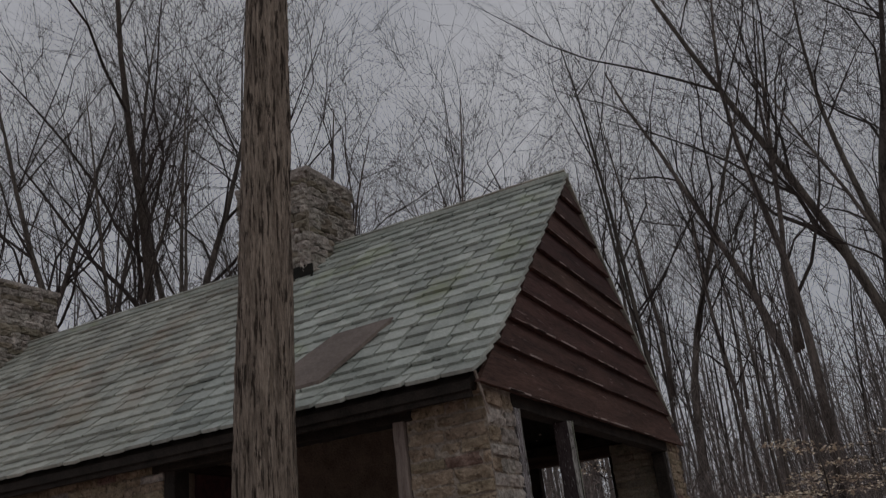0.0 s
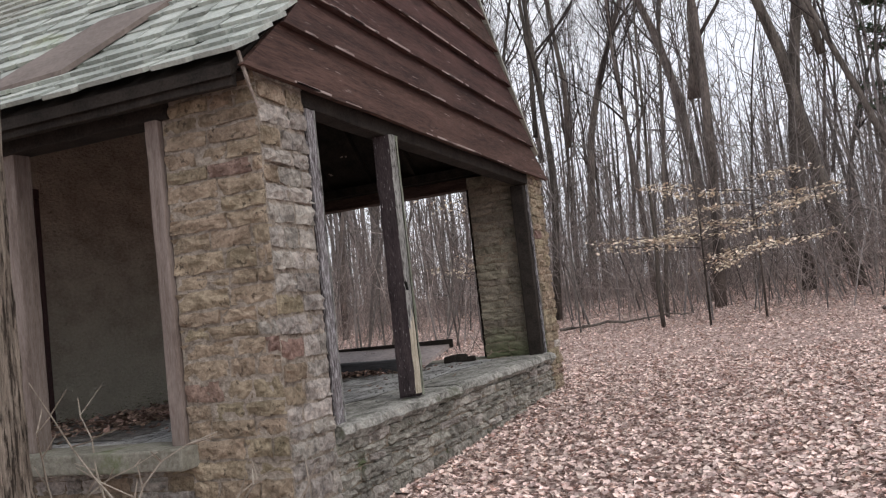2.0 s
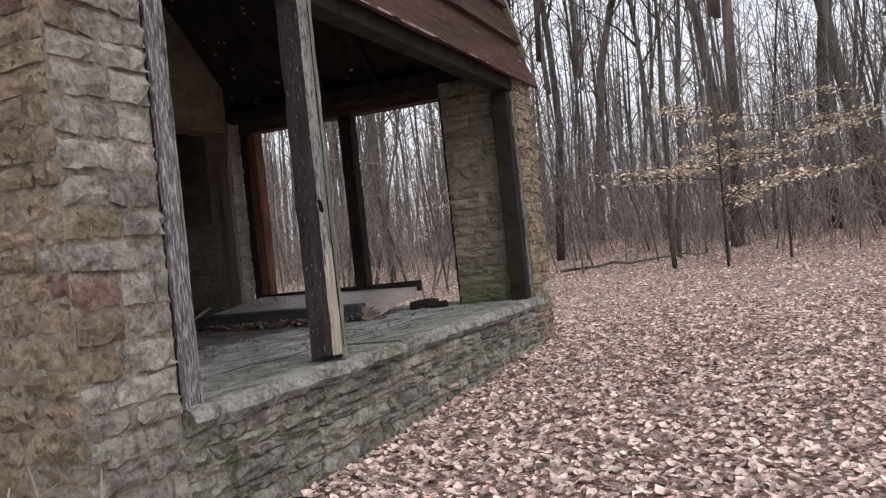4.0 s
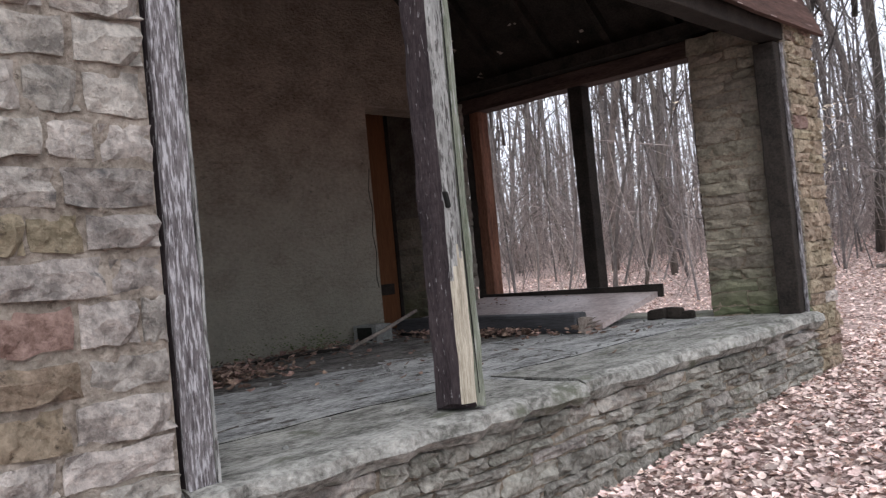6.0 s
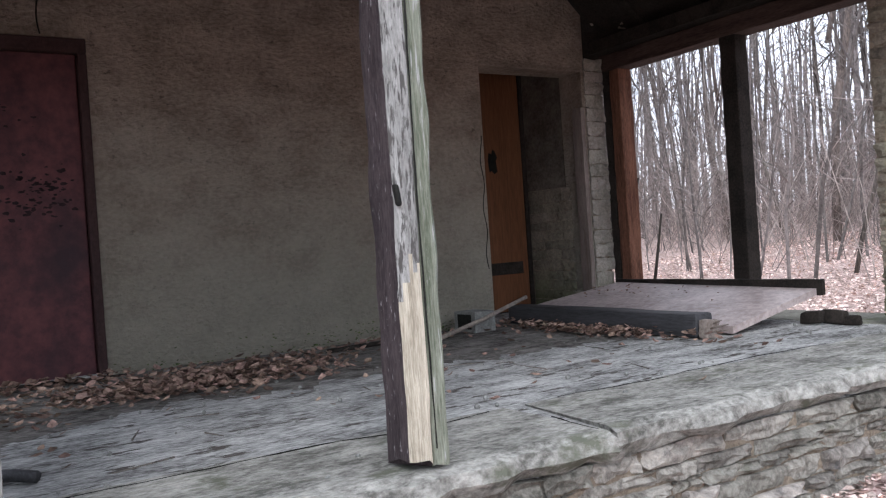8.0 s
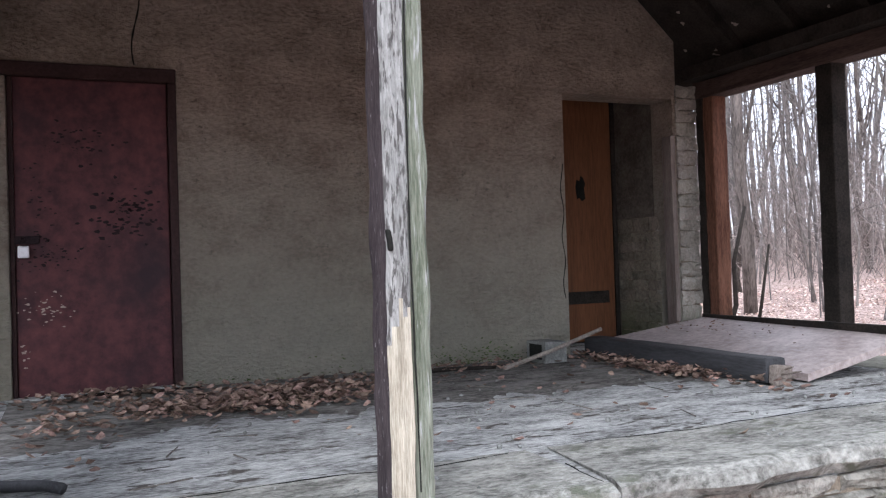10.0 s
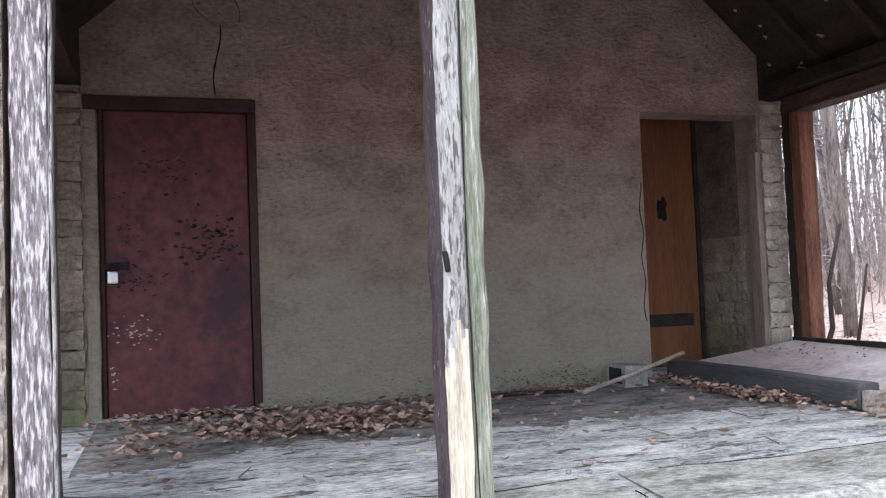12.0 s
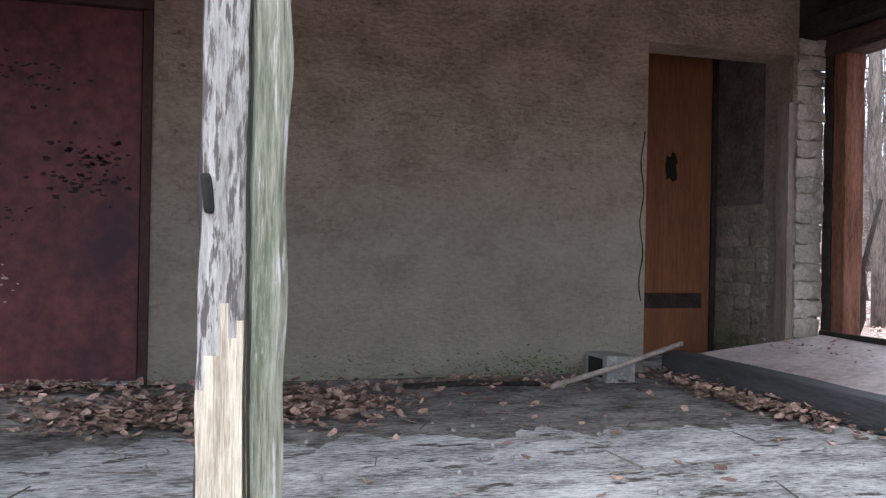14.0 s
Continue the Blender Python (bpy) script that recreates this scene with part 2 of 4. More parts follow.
def part(name, bm, mat, parent=None, label="", smooth=False):
    me = bpy.data.meshes.new(name)
    bmesh.ops.recalc_face_normals(bm, faces=bm.faces)
    bm.to_mesh(me)
    bm.free()
    me.materials.append(mat)
    if smooth:
        me.polygons.foreach_set("use_smooth", [True] * len(me.polygons))
    ob = new(name, me)
    ob.parent = parent
    if label:
        ob["label"] = label
    return ob


def box(x0, x1, y0, y1, z0, z1, bevel=0.0, cuts=0, rough=0.0, seed=0, bm=None):
    """A box, with worn edges: bevelled, cut along its longest side and roughened."""
    b = bm or bmesh.new()
    made = bmesh.ops.create_cube(b, size=1.0)["verts"]
    for v in made:
        v.co = Vector(((x0 + x1) / 2 + v.co.x * (x1 - x0), (y0 + y1) / 2 + v.co.y * (y1 - y0), (z0 + z1) / 2 + v.co.z * (z1 - z0)))
    if cuts:
        spans = (x1 - x0, y1 - y0, z1 - z0)
        axis = spans.index(max(spans))
        edges = [e for e in b.edges if abs((e.verts[0].co - e.verts[1].co)[axis]) > spans[axis] * 0.99]
        bmesh.ops.subdivide_edges(b, edges=edges, cuts=cuts, use_grid_fill=True)
    if bevel:
        bmesh.ops.bevel(b, geom=[e for e in b.edges if len(e.link_faces) == 2 and e.calc_face_angle(0) > 0.6], offset=bevel, segments=2, affect="EDGES", profile=0.6)
    if rough:
        for v in b.verts:
            v.co += noise.noise_vector(v.co * 6 + Vector((seed * 3.1, 0, 0))) * rough
    return b


def thing(name, label, category, group="", kind=""):
    return tagged(new(name), label, category, group, kind)


def tube(path, radii, sides, verts, faces, wob=0.0, rng=random):
    """Adds a tapered tube along path to verts and faces."""
    start = len(verts)
    for i, p in enumerate(path):
        d = (path[min(i + 1, len(path) - 1)] - path[max(i - 1, 0)]).normalized()
        u = d.orthogonal().normalized()
        w = d.cross(u)
        for k in range(sides):
            a = 2 * math.pi * k / sides
            r = radii[i] * (1 + (rng.uniform(-wob, wob) if wob else 0))
            verts.append(tuple(p + (u * math.cos(a) + w * math.sin(a)) * r))
    for i in range(len(path) - 1):
        for k in range(sides):
            a, b = start + i * sides + k, start + i * sides + (k + 1) % sides
            faces.append((a, b, b + sides, a + sides))
    if sides > 3:
        faces.append(tuple(start + k for k in reversed(range(sides))))
        faces.append(tuple(start + (len(path) - 1) * sides + k for k in range(sides)))


# unit stones: x along the wall, y outwards (0 to 1 deep), z up; shared by all the walls
def stone_mesh(seed, mat):
    rng = random.Random(seed)
    nx, nz = 6, 4
    verts, faces = [], []
    for k in range(nz):
        for i in range(nx):
            x, z = i / (nx - 1) - 0.5, k / (nz - 1) - 0.5
            edge = i in (0, nx - 1) or k in (0, nz - 1)
            verts.append((x * 0.965 + rng.uniform(-0.03, 0.03), 1 - (0.22 if edge else 0) + rng.uniform(-0.42, 0.3), z * 0.93 + rng.uniform(-0.07, 0.07)))
    for k in range(nz - 1):
        for i in range(nx - 1):
            a = k * nx + i
            faces.append((a, a + nx, a + nx + 1, a + 1))
    ring = [i for i in range(nx)] + [k * nx + nx - 1 for k in range(1, nz)] + [(nz - 1) * nx + i for i in reversed(range(nx - 1))] + [k * nx for k in reversed(range(1, nz - 1))]
    base = len(verts)
    for i in ring:
        verts.append((verts[i][0] * 1.0, -0.5, verts[i][2]))
    for j in range(len(ring)):
        q = (j + 1) % len(ring)
        faces.append((ring[j], ring[q], base + q, base + j))
    return mesh_of("stone", verts, faces, mat)


STAIN = material("red_stained_stone", (0.17, 0.10, 0.085), (0.42, 0.28, 0.245), 9, 38, 0.95, 1.0, 0.06, vary=0.15)
SHAPES = {m.name: [stone_mesh(s, m) for s in range(10)] for m in (STONE, STONE_RED, STONE_GREY, STONE_LEDGE, STONE_MOSS, PAINTED, STAIN)}


def lay(parent, corner, along, out, length, z0, z1, mats, course=(0.06, 0.115), block=(0.12, 0.34), depth=0.03, seed=0, gap=0.0, name="stone"):
    """Courses of single stones on a wall face; along and out are unit vectors, mats a list of (material, weight)."""
    rng = random.Random(seed)
    c, a, o = Vector(corner), Vector(along), Vector(out)
    z = z0
    while z < z1 - 0.02:
        h = min(rng.uniform(*course), z1 - z)
        if z1 - z - h < 0.04:
            h = z1 - z
        s = 0.0
        while s < length - 0.01:
            w = min(rng.uniform(*block), length - s)
            if length - s - w < 0.07:
                w = length - s
            mat = rng.choices([m for m, _ in mats], [k for _, k in mats])[0]
            ob = new(name, rng.choice(SHAPES[mat.name]))
            p = c + a * (s + w / 2) + Vector((0, 0, z + h / 2))
            flip = a.cross(Vector((0, 0, 1))).dot(o) > 0
            ax = -a if flip else a
            m = Matrix((ax, o, Vector((0, 0, 1)))).transposed().to_4x4()
            ob.matrix_world = Matrix.Translation(p) @ m @ Matrix.Diagonal((w - gap * rng.uniform(0.3, 1.3), depth * rng.uniform(0.7, 1.25), h - gap * rng.uniform(0.3, 1.2), 1))
            ob.parent = parent
            s += w
        z += h


def slope(x, y):
    """Height of the forest floor."""
    base = -0.12 + 0.03 * min(max(y - 7.5, -4), 30) + 0.012 * max(0, y - 37) + 0.02 * max(0, -x - 20) + 0.015 * max(0, x - 20)
    return base + 0.05 * noise.noise(Vector((x * 0.35, y * 0.35, 0))) * min(1, max(0.2, (abs(x + 1) + abs(y - 6)) / 12))


# ---- ground ----
def ground_sheet():
    ticks = sorted({round(v, 3) for v in np.concatenate([np.arange(-20, 40.1, 0.5), np.linspace(-400, -20, 30), np.linspace(40, 400, 30)])})
    ys = xs = ticks
    verts = [(x, y, slope(x, y)) for y in ys for x in xs]
    n = len(xs)
    faces = [(j * n + i, j * n + i + 1, (j + 1) * n + i + 1, (j + 1) * n + i) for j in range(len(ys) - 1) for i in range(n - 1)]
    return mesh_of("ground", verts, faces, GROUND, True)


tagged(new("ground", ground_sheet()), "forest floor covered in brown fallen leaves", "ground", kind="structure")


def leaf_field(name, spots, mat, size, label, lift=0.012):
    """Many small curled leaves, each a bent lobed blade of its own, in one sheet of stuff."""
    rng = random.Random(len(spots))
    verts, faces = [], []
    for x, y, z in spots:
        a, s = rng.uniform(0, 6.28), rng.uniform(*size)
        tilt = Euler((rng.uniform(-0.5, 0.5), rng.uniform(-0.5, 0.5), a)).to_matrix()
        w, up = rng.uniform(0.28, 0.42), rng.uniform(0.05, 0.28)
        b = len(verts)
        for u, v, q in ((-0.5, 0, up), (-0.12, -w, up * 0.6), (-0.08, 0, 0), (-0.12, w, up * 0.6), (0.22, -w * 0.8, up * 0.5), (0.2, 0, 0.02), (0.22, w * 0.8, up * 0.6), (0.52, 0, up)):
            p = tilt @ Vector((u, v, q)) * s
            verts.append((x + p.x, y + p.y, z + lift + s * 0.12 + p.z))
        faces += [(b, b + 1, b + 2), (b, b + 2, b + 3), (b + 1, b + 4, b + 5, b + 2), (b + 2, b + 5, b + 6, b + 3), (b + 4, b + 7, b + 5), (b + 5, b + 7, b + 6)]
    return tagged(new(name, mesh_of(name, verts, faces, mat)), label, "leaves", kind="stuff")


rng = random.Random(5)
spots = []
while len(spots) < 62000:
    d = rng.random()
    x, y = (rng.uniform(-3.0, 4.5), rng.uniform(3.0, 13)) if d < 0.55 else (rng.uniform(-8, 9), rng.uniform(1, 22))
    if -16 < x < -2.72 and 5.6 < y < 11.7:
        continue
    spots.append((x, y, slope(x, y)))
leaf_field("fallen_leaves", spots, LEAF, (0.03, 0.068), "pale brown oak leaves lying on the forest floor")


def leaf_crumbs(count, seed):
    """Flatter, broken leaves that fill the litter out to the edge of the woods: four-cornered folded scraps."""
    r = random.Random(seed)
    verts, faces = [], []
    while len(faces) < count * 2:
        if r.random() < 0.4:
            x, y, far_off = r.uniform(-3.0, 5.0), r.uniform(3.5, 14), 1.0
        else:
            x, y = r.uniform(-16, 13), 12 + 26 * r.random() ** 1.2
            far_off = 1.0 + max(0, y - 12) * 0.05
        if -16 < x < -2.72 and 5.6 < y < 11.7:
            continue
        s = r.uniform(0.022, 0.05) * far_off
        m = Euler((r.uniform(-0.6, 0.6), r.uniform(-0.6, 0.6), r.uniform(0, 6.28))).to_matrix()
        c, b, fold = Vector((x, y, slope(x, y) + 0.008 + s * 0.2)), len(verts), r.uniform(0.05, 0.3)
        verts += [tuple(c + m @ Vector(v) * s) for v in ((-0.6, 0, 0), (0, -0.4, fold), (0.6, 0.05, 0), (0.05, 0.4, fold))]
        faces += [(b, b + 1, b + 2), (b, b + 2, b + 3)]
    tagged(new("leaf_scraps", mesh_of("leaf_scraps", verts, faces, LEAF)), "broken pale brown leaf scraps on the forest floor", "leaves", kind="stuff")


leaf_crumbs(110000, 15)


# ---- the stone shelter: plan in metres ----
XF, XB, XEND = -2.68, -5.935, -16.0        # front face, stucco wall, far end
YS, YN = 5.53, 11.55                       # outer faces of the long walls
FLOOR, RIDGE_Y, RIDGE_Z, EAVE = 0.45, 8.5, 5.36, 5.30

floor = part("floor", box(XB - 0.9, XF - 0.02, YS + 0.1, YN - 0.05, -0.4, FLOOR - 0.006), CONCRETE)
tagged(floor, "weathered grey concrete porch floor with dirt", "floor", kind="structure")

mix_tan = [(STONE, 9), (STONE_RED, 0.4), (STONE_GREY, 0.15)]


def pier(name, x0, x1, y0, y1, z0, z1, label, mortar=MORTAR):
    ob = part(name, box(x0 + 0.004, x1 - 0.004, y0 + 0.004, y1 - 0.004, z0, z1), mortar)
    return tagged(ob, label, "wall", kind="structure")


se = pier("wall_southeast_pier", -3.36, XF, YS, 6.035, -0.5, 2.62, "corner pier of rough tan stone blocks in wide sandy mortar", MORTAR_SAND)
lay(se, (-3.36, YS + 0.02, 0), (1, 0, 0), (0, -1, 0), 0.68, -0.3, 2.62, mix_tan, seed=1, course=(0.085, 0.13), block=(0.16, 0.42), gap=0.012)
lay(se, (XF - 0.02, YS, 0), (0, 1, 0), (1, 0, 0), 0.505, -0.3, 2.62, [(STONE, 1.2), (STONE_RED, 0.2), (STONE_GREY, 9)], seed=2, depth=0.036, course=(0.085, 0.15), block=(0.13, 0.34), gap=0.02)
for ob in se.children:
    x, y, z = ob.matrix_local.translation
    if x > XF - 0.05 and y < 5.8 and 0.86 < z < 1.0:
        ob.data = SHAPES[STAIN.name][int(z * 100) % 10]
ne = pier("wall_northeast_pier", -3.44, XF, 11.06, YN, -0.5, 2.62, "corner pier of brown stone blocks, mossy at its foot")
lay(ne, (-3.44, 11.08, 0), (1, 0, 0), (0, -1, 0), 0.76, FLOOR, 2.62, [(STONE_MOSS, 1)], seed=3, depth=0.03, block=(0.2, 0.4))
lay(ne, (XF - 0.02, 11.06, 0), (0, 1, 0), (1, 0, 0), 0.49, -0.2, 2.62, mix_tan, seed=4, depth=0.045)

base = part("wall_front_base", box(-3.3, XF - 0.006, 5.98, 11.1, -0.5, 0.33), MORTAR)
tagged(base, "low base wall of grey ledge stones with open joints", "wall", kind="structure")
lay(base, (XF - 0.03, 6.0, 0), (0, 1, 0), (1, 0, 0), 5.08, -0.26, 0.345, [(STONE_LEDGE, 8), (STONE_GREY, 1.2)], course=(0.055, 0.15), block=(0.14, 0.48), depth=0.05, seed=6, gap=0.006)

# stone slabs along the front edge, cracked apart
slabs = thing("stone_ledge", "cracked grey-green stone slabs capping the low front wall", "ledge", kind="structure")


def slab(y0, y1, seed, drop=0.0):
    rng_ = random.Random(seed)
    n = max(4, int((y1 - y0) / 0.09))
    verts, faces = [], []
    for i in range(n + 1):
        t = i / n
        y = y0 + (y1 - y0) * t
        jag = rng_.uniform(-0.03, 0.016) + 0.05 * noise.noise(Vector((y * 2.3, seed, 0)))
        skew = 0.1 * (1 - t) * rng_.uniform(0.5, 1) if i == 0 else 0
        for x, z in ((-3.25, FLOOR), (-2.66 + jag, FLOOR + 0.004 - drop), (-2.615 + jag, FLOOR - 0.016 - drop), (-2.60 + jag + rng_.uniform(-0.012, 0.012), FLOOR - 0.06 - drop), (-2.64 + jag, 0.345 + rng_.uniform(-0.012, 0.014) - drop), (-3.25, 0.345)):
            verts.append((x, y + (skew if x < -3 else 0), z + rng_.uniform(-0.003, 0.003)))
    for i in range(n):
        for k in range(6):
            a, b = i * 6 + k, i * 6 + (k + 1) % 6
            faces.append((a, b, b + 6, a + 6))
    faces += [tuple(reversed(range(6))), tuple(n * 6 + k for k in range(6))]
    ob = new("slab", mesh_of("slab", verts, faces, SLAB))
    ob.parent = slabs


slab(6.04, 8.0, 1)
slab(8.015, 11.04, 2, -0.008)


def floor_crack(points, width):
    """A dark line for a crack along the floor, a low ridge sunk in the surface."""
    verts, faces = [], []
    fine = [Vector(points[i]).lerp(Vector(points[i + 1]), k / 5) for i in range(len(points) - 1) for k in range(5)]
    pts = [Vector((p.x + 0.03 * noise.noise(Vector((p.y * 5, p.x * 3, 0))), p.y + 0.03 * noise.noise(Vector((p.x * 5, p.y * 4, 2))), FLOOR + 0.002)) for p in fine]
    tube(pts, [width * (0.5 + 0.6 * abs(noise.noise(p * 7))) for p in pts], 4, verts, faces)
    ob = new("crack", mesh_of("crack", verts, faces, BLACKHOLE))
    ob.parent = slabs


floor_crack([(-3.24, 6.1, 0), (-3.2, 6.6, 0), (-3.25, 7.2, 0), (-3.18, 7.6, 0), (-3.24, 8.0, 0)], 0.004)
floor_crack([(-2.68, 8.0, 0), (-2.85, 7.99, 0), (-3.0, 8.02, 0)], 0.005)
floor_crack([(-3.26, 8.3, 0), (-3.22, 8.8, 0), (-3.28, 9.5, 0), (-3.24, 10.3, 0)], 0.003)

# long south wall, west of the porch, with its stones
south = part("wall_south", box(-6.36, -5.83, YS + 0.008, YS + 0.1, -0.5, 2.6, bm=box(XEND, -6.34, YS + 0.009, YS + 0.45, -0.5, 2.6)), MORTAR)
tagged(south, "long tan stone side wall under the eaves", "wall", kind="structure")
lay(south, (-7.3, YS + 0.02, 0), (1, 0, 0), (0, -1, 0), 1.47, 0.1, 2.6, mix_tan, seed=8)


def joined_stones(x0, x1, y, z0, z1, seed):
    rng_ = random.Random(seed)
    verts, faces = [], []
    z = z0
    while z < z1 - 0.02:
        h = min(rng_.uniform(0.09, 0.13), z1 - z)
        x = x0
        while x < x1 - 0.02:
            w = min(rng_.uniform(0.18, 0.4), x1 - x)
            d, b = rng_.uniform(0.015, 0.04), len(verts)
            verts += [(x + .006, y + .03, z + .005), (x + w - .006, y + .03, z + .005), (x + w - .006, y + .03, z + h - .005), (x + .006, y + .03, z + h - .005),
                      (x + .018, y + .02 - d, z + .014), (x + w - .018, y + .02 - d * .8, z + .014), (x + w - .018, y + .02 - d, z + h - .014), (x + .018, y + .02 - d * .7, z + h - .014)]
            faces += [(b + 4, b + 5, b + 6, b + 7), (b, b + 1, b + 5, b + 4), (b + 1, b + 2, b + 6, b + 5), (b + 2, b + 3, b + 7, b + 6), (b + 3, b, b + 4, b + 7)]
            x += w
        z += h
    ob = new("stonework", mesh_of("stonework", verts, faces, STONE_FAR))
    return tagged(ob, kind="stuff")


joined_stones(XEND, -7.3, YS, 0.0, 2.6, 9).parent = south
sbase = part("wall_south_base", box(-5.83, -3.36, YS + 0.014, YS + 0.4, -0.5, 0.34), MORTAR)
tagged(sbase, "low stone wall below the side opening", "wall", kind="structure")
lay(sbase, (-5.83, YS + 0.03, 0), (1, 0, 0), (0, -1, 0), 2.47, -0.3, 0.34, [(STONE, 2), (STONE_GREY, 3)], seed=10)
sill = part("window_sill", box(-5.82, -3.3, 5.38, 5.72, 0.335, 0.462, 0.015, 16, 0.01), SILL)
tagged(sill, "thick mossy stone sill of the side opening", "sill", kind="structure")
nsill = part("window_sill", box(-5.9, -3.44, 11.08, 11.62, 0.30, 0.452, 0.015, 10, 0.008), SILL)
tagged(nsill, "stone sill of the far side opening", "sill", kind="structure")
north = part("wall_north", box(XEND, -6.4, YN - 0.45, YN, -0.5, 2.6), MORTAR)
tagged(north, "rear side stone wall", "wall", kind="structure")
west = part("wall_west", box(XEND - 0.3, XEND, YS, YN, -0.5, 2.6), STONE_FAR)
tagged(west, "stone end wall", "wall", kind="structure")


# ---- roof: flared at the eaves ----
def roof_z(y):
    """Height of the roof's upper side at y, with the flare at the eaves."""
    d = min(y, 2 * RIDGE_Y - y) - EAVE
    return 2.60 + (0.70 * d if d < 0.55 else 0.385 + (d - 0.55) * 0.90 if d < 1.2 else 0.97 + (d - 1.2) * (RIDGE_Z - 3.57) / (RIDGE_Y - EAVE - 1.2))


YPROF = [EAVE + d for d in (0, 0.28, 0.55, 0.9, 1.2, 1.9, 2.6, 3.2)]
YPROF += [2 * RIDGE_Y - y for y in reversed(YPROF[1:-1])]


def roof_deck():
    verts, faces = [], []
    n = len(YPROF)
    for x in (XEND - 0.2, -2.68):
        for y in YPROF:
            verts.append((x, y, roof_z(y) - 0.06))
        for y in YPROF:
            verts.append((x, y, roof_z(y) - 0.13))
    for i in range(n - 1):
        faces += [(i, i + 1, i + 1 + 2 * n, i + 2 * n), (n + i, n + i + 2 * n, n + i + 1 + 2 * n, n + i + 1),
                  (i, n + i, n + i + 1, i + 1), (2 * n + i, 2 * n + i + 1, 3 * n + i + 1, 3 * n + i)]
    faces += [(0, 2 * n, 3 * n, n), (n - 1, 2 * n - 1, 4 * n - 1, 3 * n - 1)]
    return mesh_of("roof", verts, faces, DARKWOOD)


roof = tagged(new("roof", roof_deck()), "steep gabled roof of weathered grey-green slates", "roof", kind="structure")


def slate_mesh(seed):
    """A slate, x across, y up the slope, z out: unit wide, unit long, 14 mm thick with chipped corners."""
    r = random.Random(seed)
    c, e = r.uniform(0.02, 0.10), r.uniform(0.02, 0.10)
    out = [(-0.49, 1.1), (-0.49, c), (-0.49 + c, r.uniform(-0.03, 0.03)), (0.49 - e, r.uniform(-0.03, 0.03)), (0.49, e), (0.49, 1.1)]
    verts = [(x, y, 0.0) for x, y in out] + [(x, y, 0.028) for x, y in out]
    n = len(out)
    faces = [tuple(range(n, 2 * n))[::-1], tuple(range(n))] + [(i, (i + 1) % n, n + (i + 1) % n, n + i) for i in range(n)]
    me = mesh_of("slate", verts, faces, SLATE)
    bm = bmesh.new()
    bm.from_mesh(me)
    bmesh.ops.recalc_face_normals(bm, faces=bm.faces)
    bm.to_mesh(me)
    bm.free()
    return me


SLATES = [slate_mesh(s) for s in range(8)]


def slate_rows():
    """Feet of the courses up one slope, as (y, z, slope angle)."""
    rows, y = [], EAVE - 0.04
    while y < RIDGE_Y - 0.06:
        z = roof_z(y) if y >= EAVE else roof_z(EAVE) - 0.02
        ang = math.atan2(roof_z(y + 0.25) - z, 0.25) if y + 0.25 < RIDGE_Y else math.atan2(0.93, 1)
        rows.append((y, z, ang))
        y += 0.205 * math.cos(ang)
    return rows


r_s = random.Random(21)
far_v, far_f = [], []
for j, (y, z, ang) in enumerate(slate_rows()):
    x = -2.60 - r_s.uniform(-0.008, 0.008)
    first = True
    while x > XEND - 0.2:
        w = r_s.uniform(0.19, 0.34) * (0.6 if first and j % 2 else 1)
        first = False
        lift = 0.012 + r_s.uniform(0, 0.014)
        near = x > -5.9
        m = Matrix.Translation((x - w / 2, y, z - 0.018)) @ Matrix.Rotation(ang - 0.10 - r_s.uniform(0, 0.04), 4, "X") @ pose(0, 0, lift, 0, 0, r_s.uniform(-1.2, 1.2)) @ Matrix.Diagonal((w - 0.014, 0.25, 1, 1))
        if near:
            ob = new("slate", r_s.choice(SLATES))
            ob.matrix_world = m
            ob.parent = roof
        else:
            b = len(far_v)
            src = r_s.choice(SLATES)
            far_v += [tuple(m @ v.co) for v in src.vertices]
            far_f += [tuple(b + i for i in p.vertices) for p in src.polygons]
        x -= w
for y, z, ang in slate_rows()[2:]:
    x = -2.60
    while x > XEND - 0.2:
        w = r_s.uniform(0.19, 0.34)
        m = Matrix.Translation((x - w / 2, 2 * RIDGE_Y - y, z - 0.01)) @ Matrix.Rotation(math.pi, 4, "Z") @ Matrix.Rotation(ang - 0.055, 4, "X") @ Matrix.Diagonal((w - 0.006, 0.25, 1, 1))
        b, src = len(far_v), r_s.choice(SLATES)
        far_v += [tuple(m @ v.co) for v in src.vertices]
        far_f += [tuple(b + i for i in p.vertices) for p in src.polygons]
        x -= w
far = new("slating", mesh_of("slating", far_v, far_f, SLATE_FAR))
far.parent = roof
tagged(far, kind="stuff")
ridge = part("ridge_cap", box(XEND - 0.2, -2.6, RIDGE_Y - 0.07, RIDGE_Y + 0.07, RIDGE_Z - 0.02, RIDGE_Z + 0.035, 0.012, 40, 0.01), SLATE, roof)


def patch():
    bm = bmesh.new()
    y0, y1 = 5.58, 6.38
    pts = [(-4.95, y0), (-4.2, y0 + 0.05), (-3.86, y1), (-4.5, y1 - 0.03)]
    top = [bm.verts.new((x, y, roof_z(y) + 0.062)) for x, y in pts]
    low = [bm.verts.new((x, y, roof_z(y) + 0.02)) for x, y in pts]
    bm.faces.new(top)
    bm.faces.new(low[::-1])
    for i in range(4):
        bm.faces.new((top[i], low[i], low[(i + 1) % 4], top[(i + 1) % 4]))
    return bm


part("patch_sheet", patch(), RUST, roof, "bare brown sheet where slates are missing")

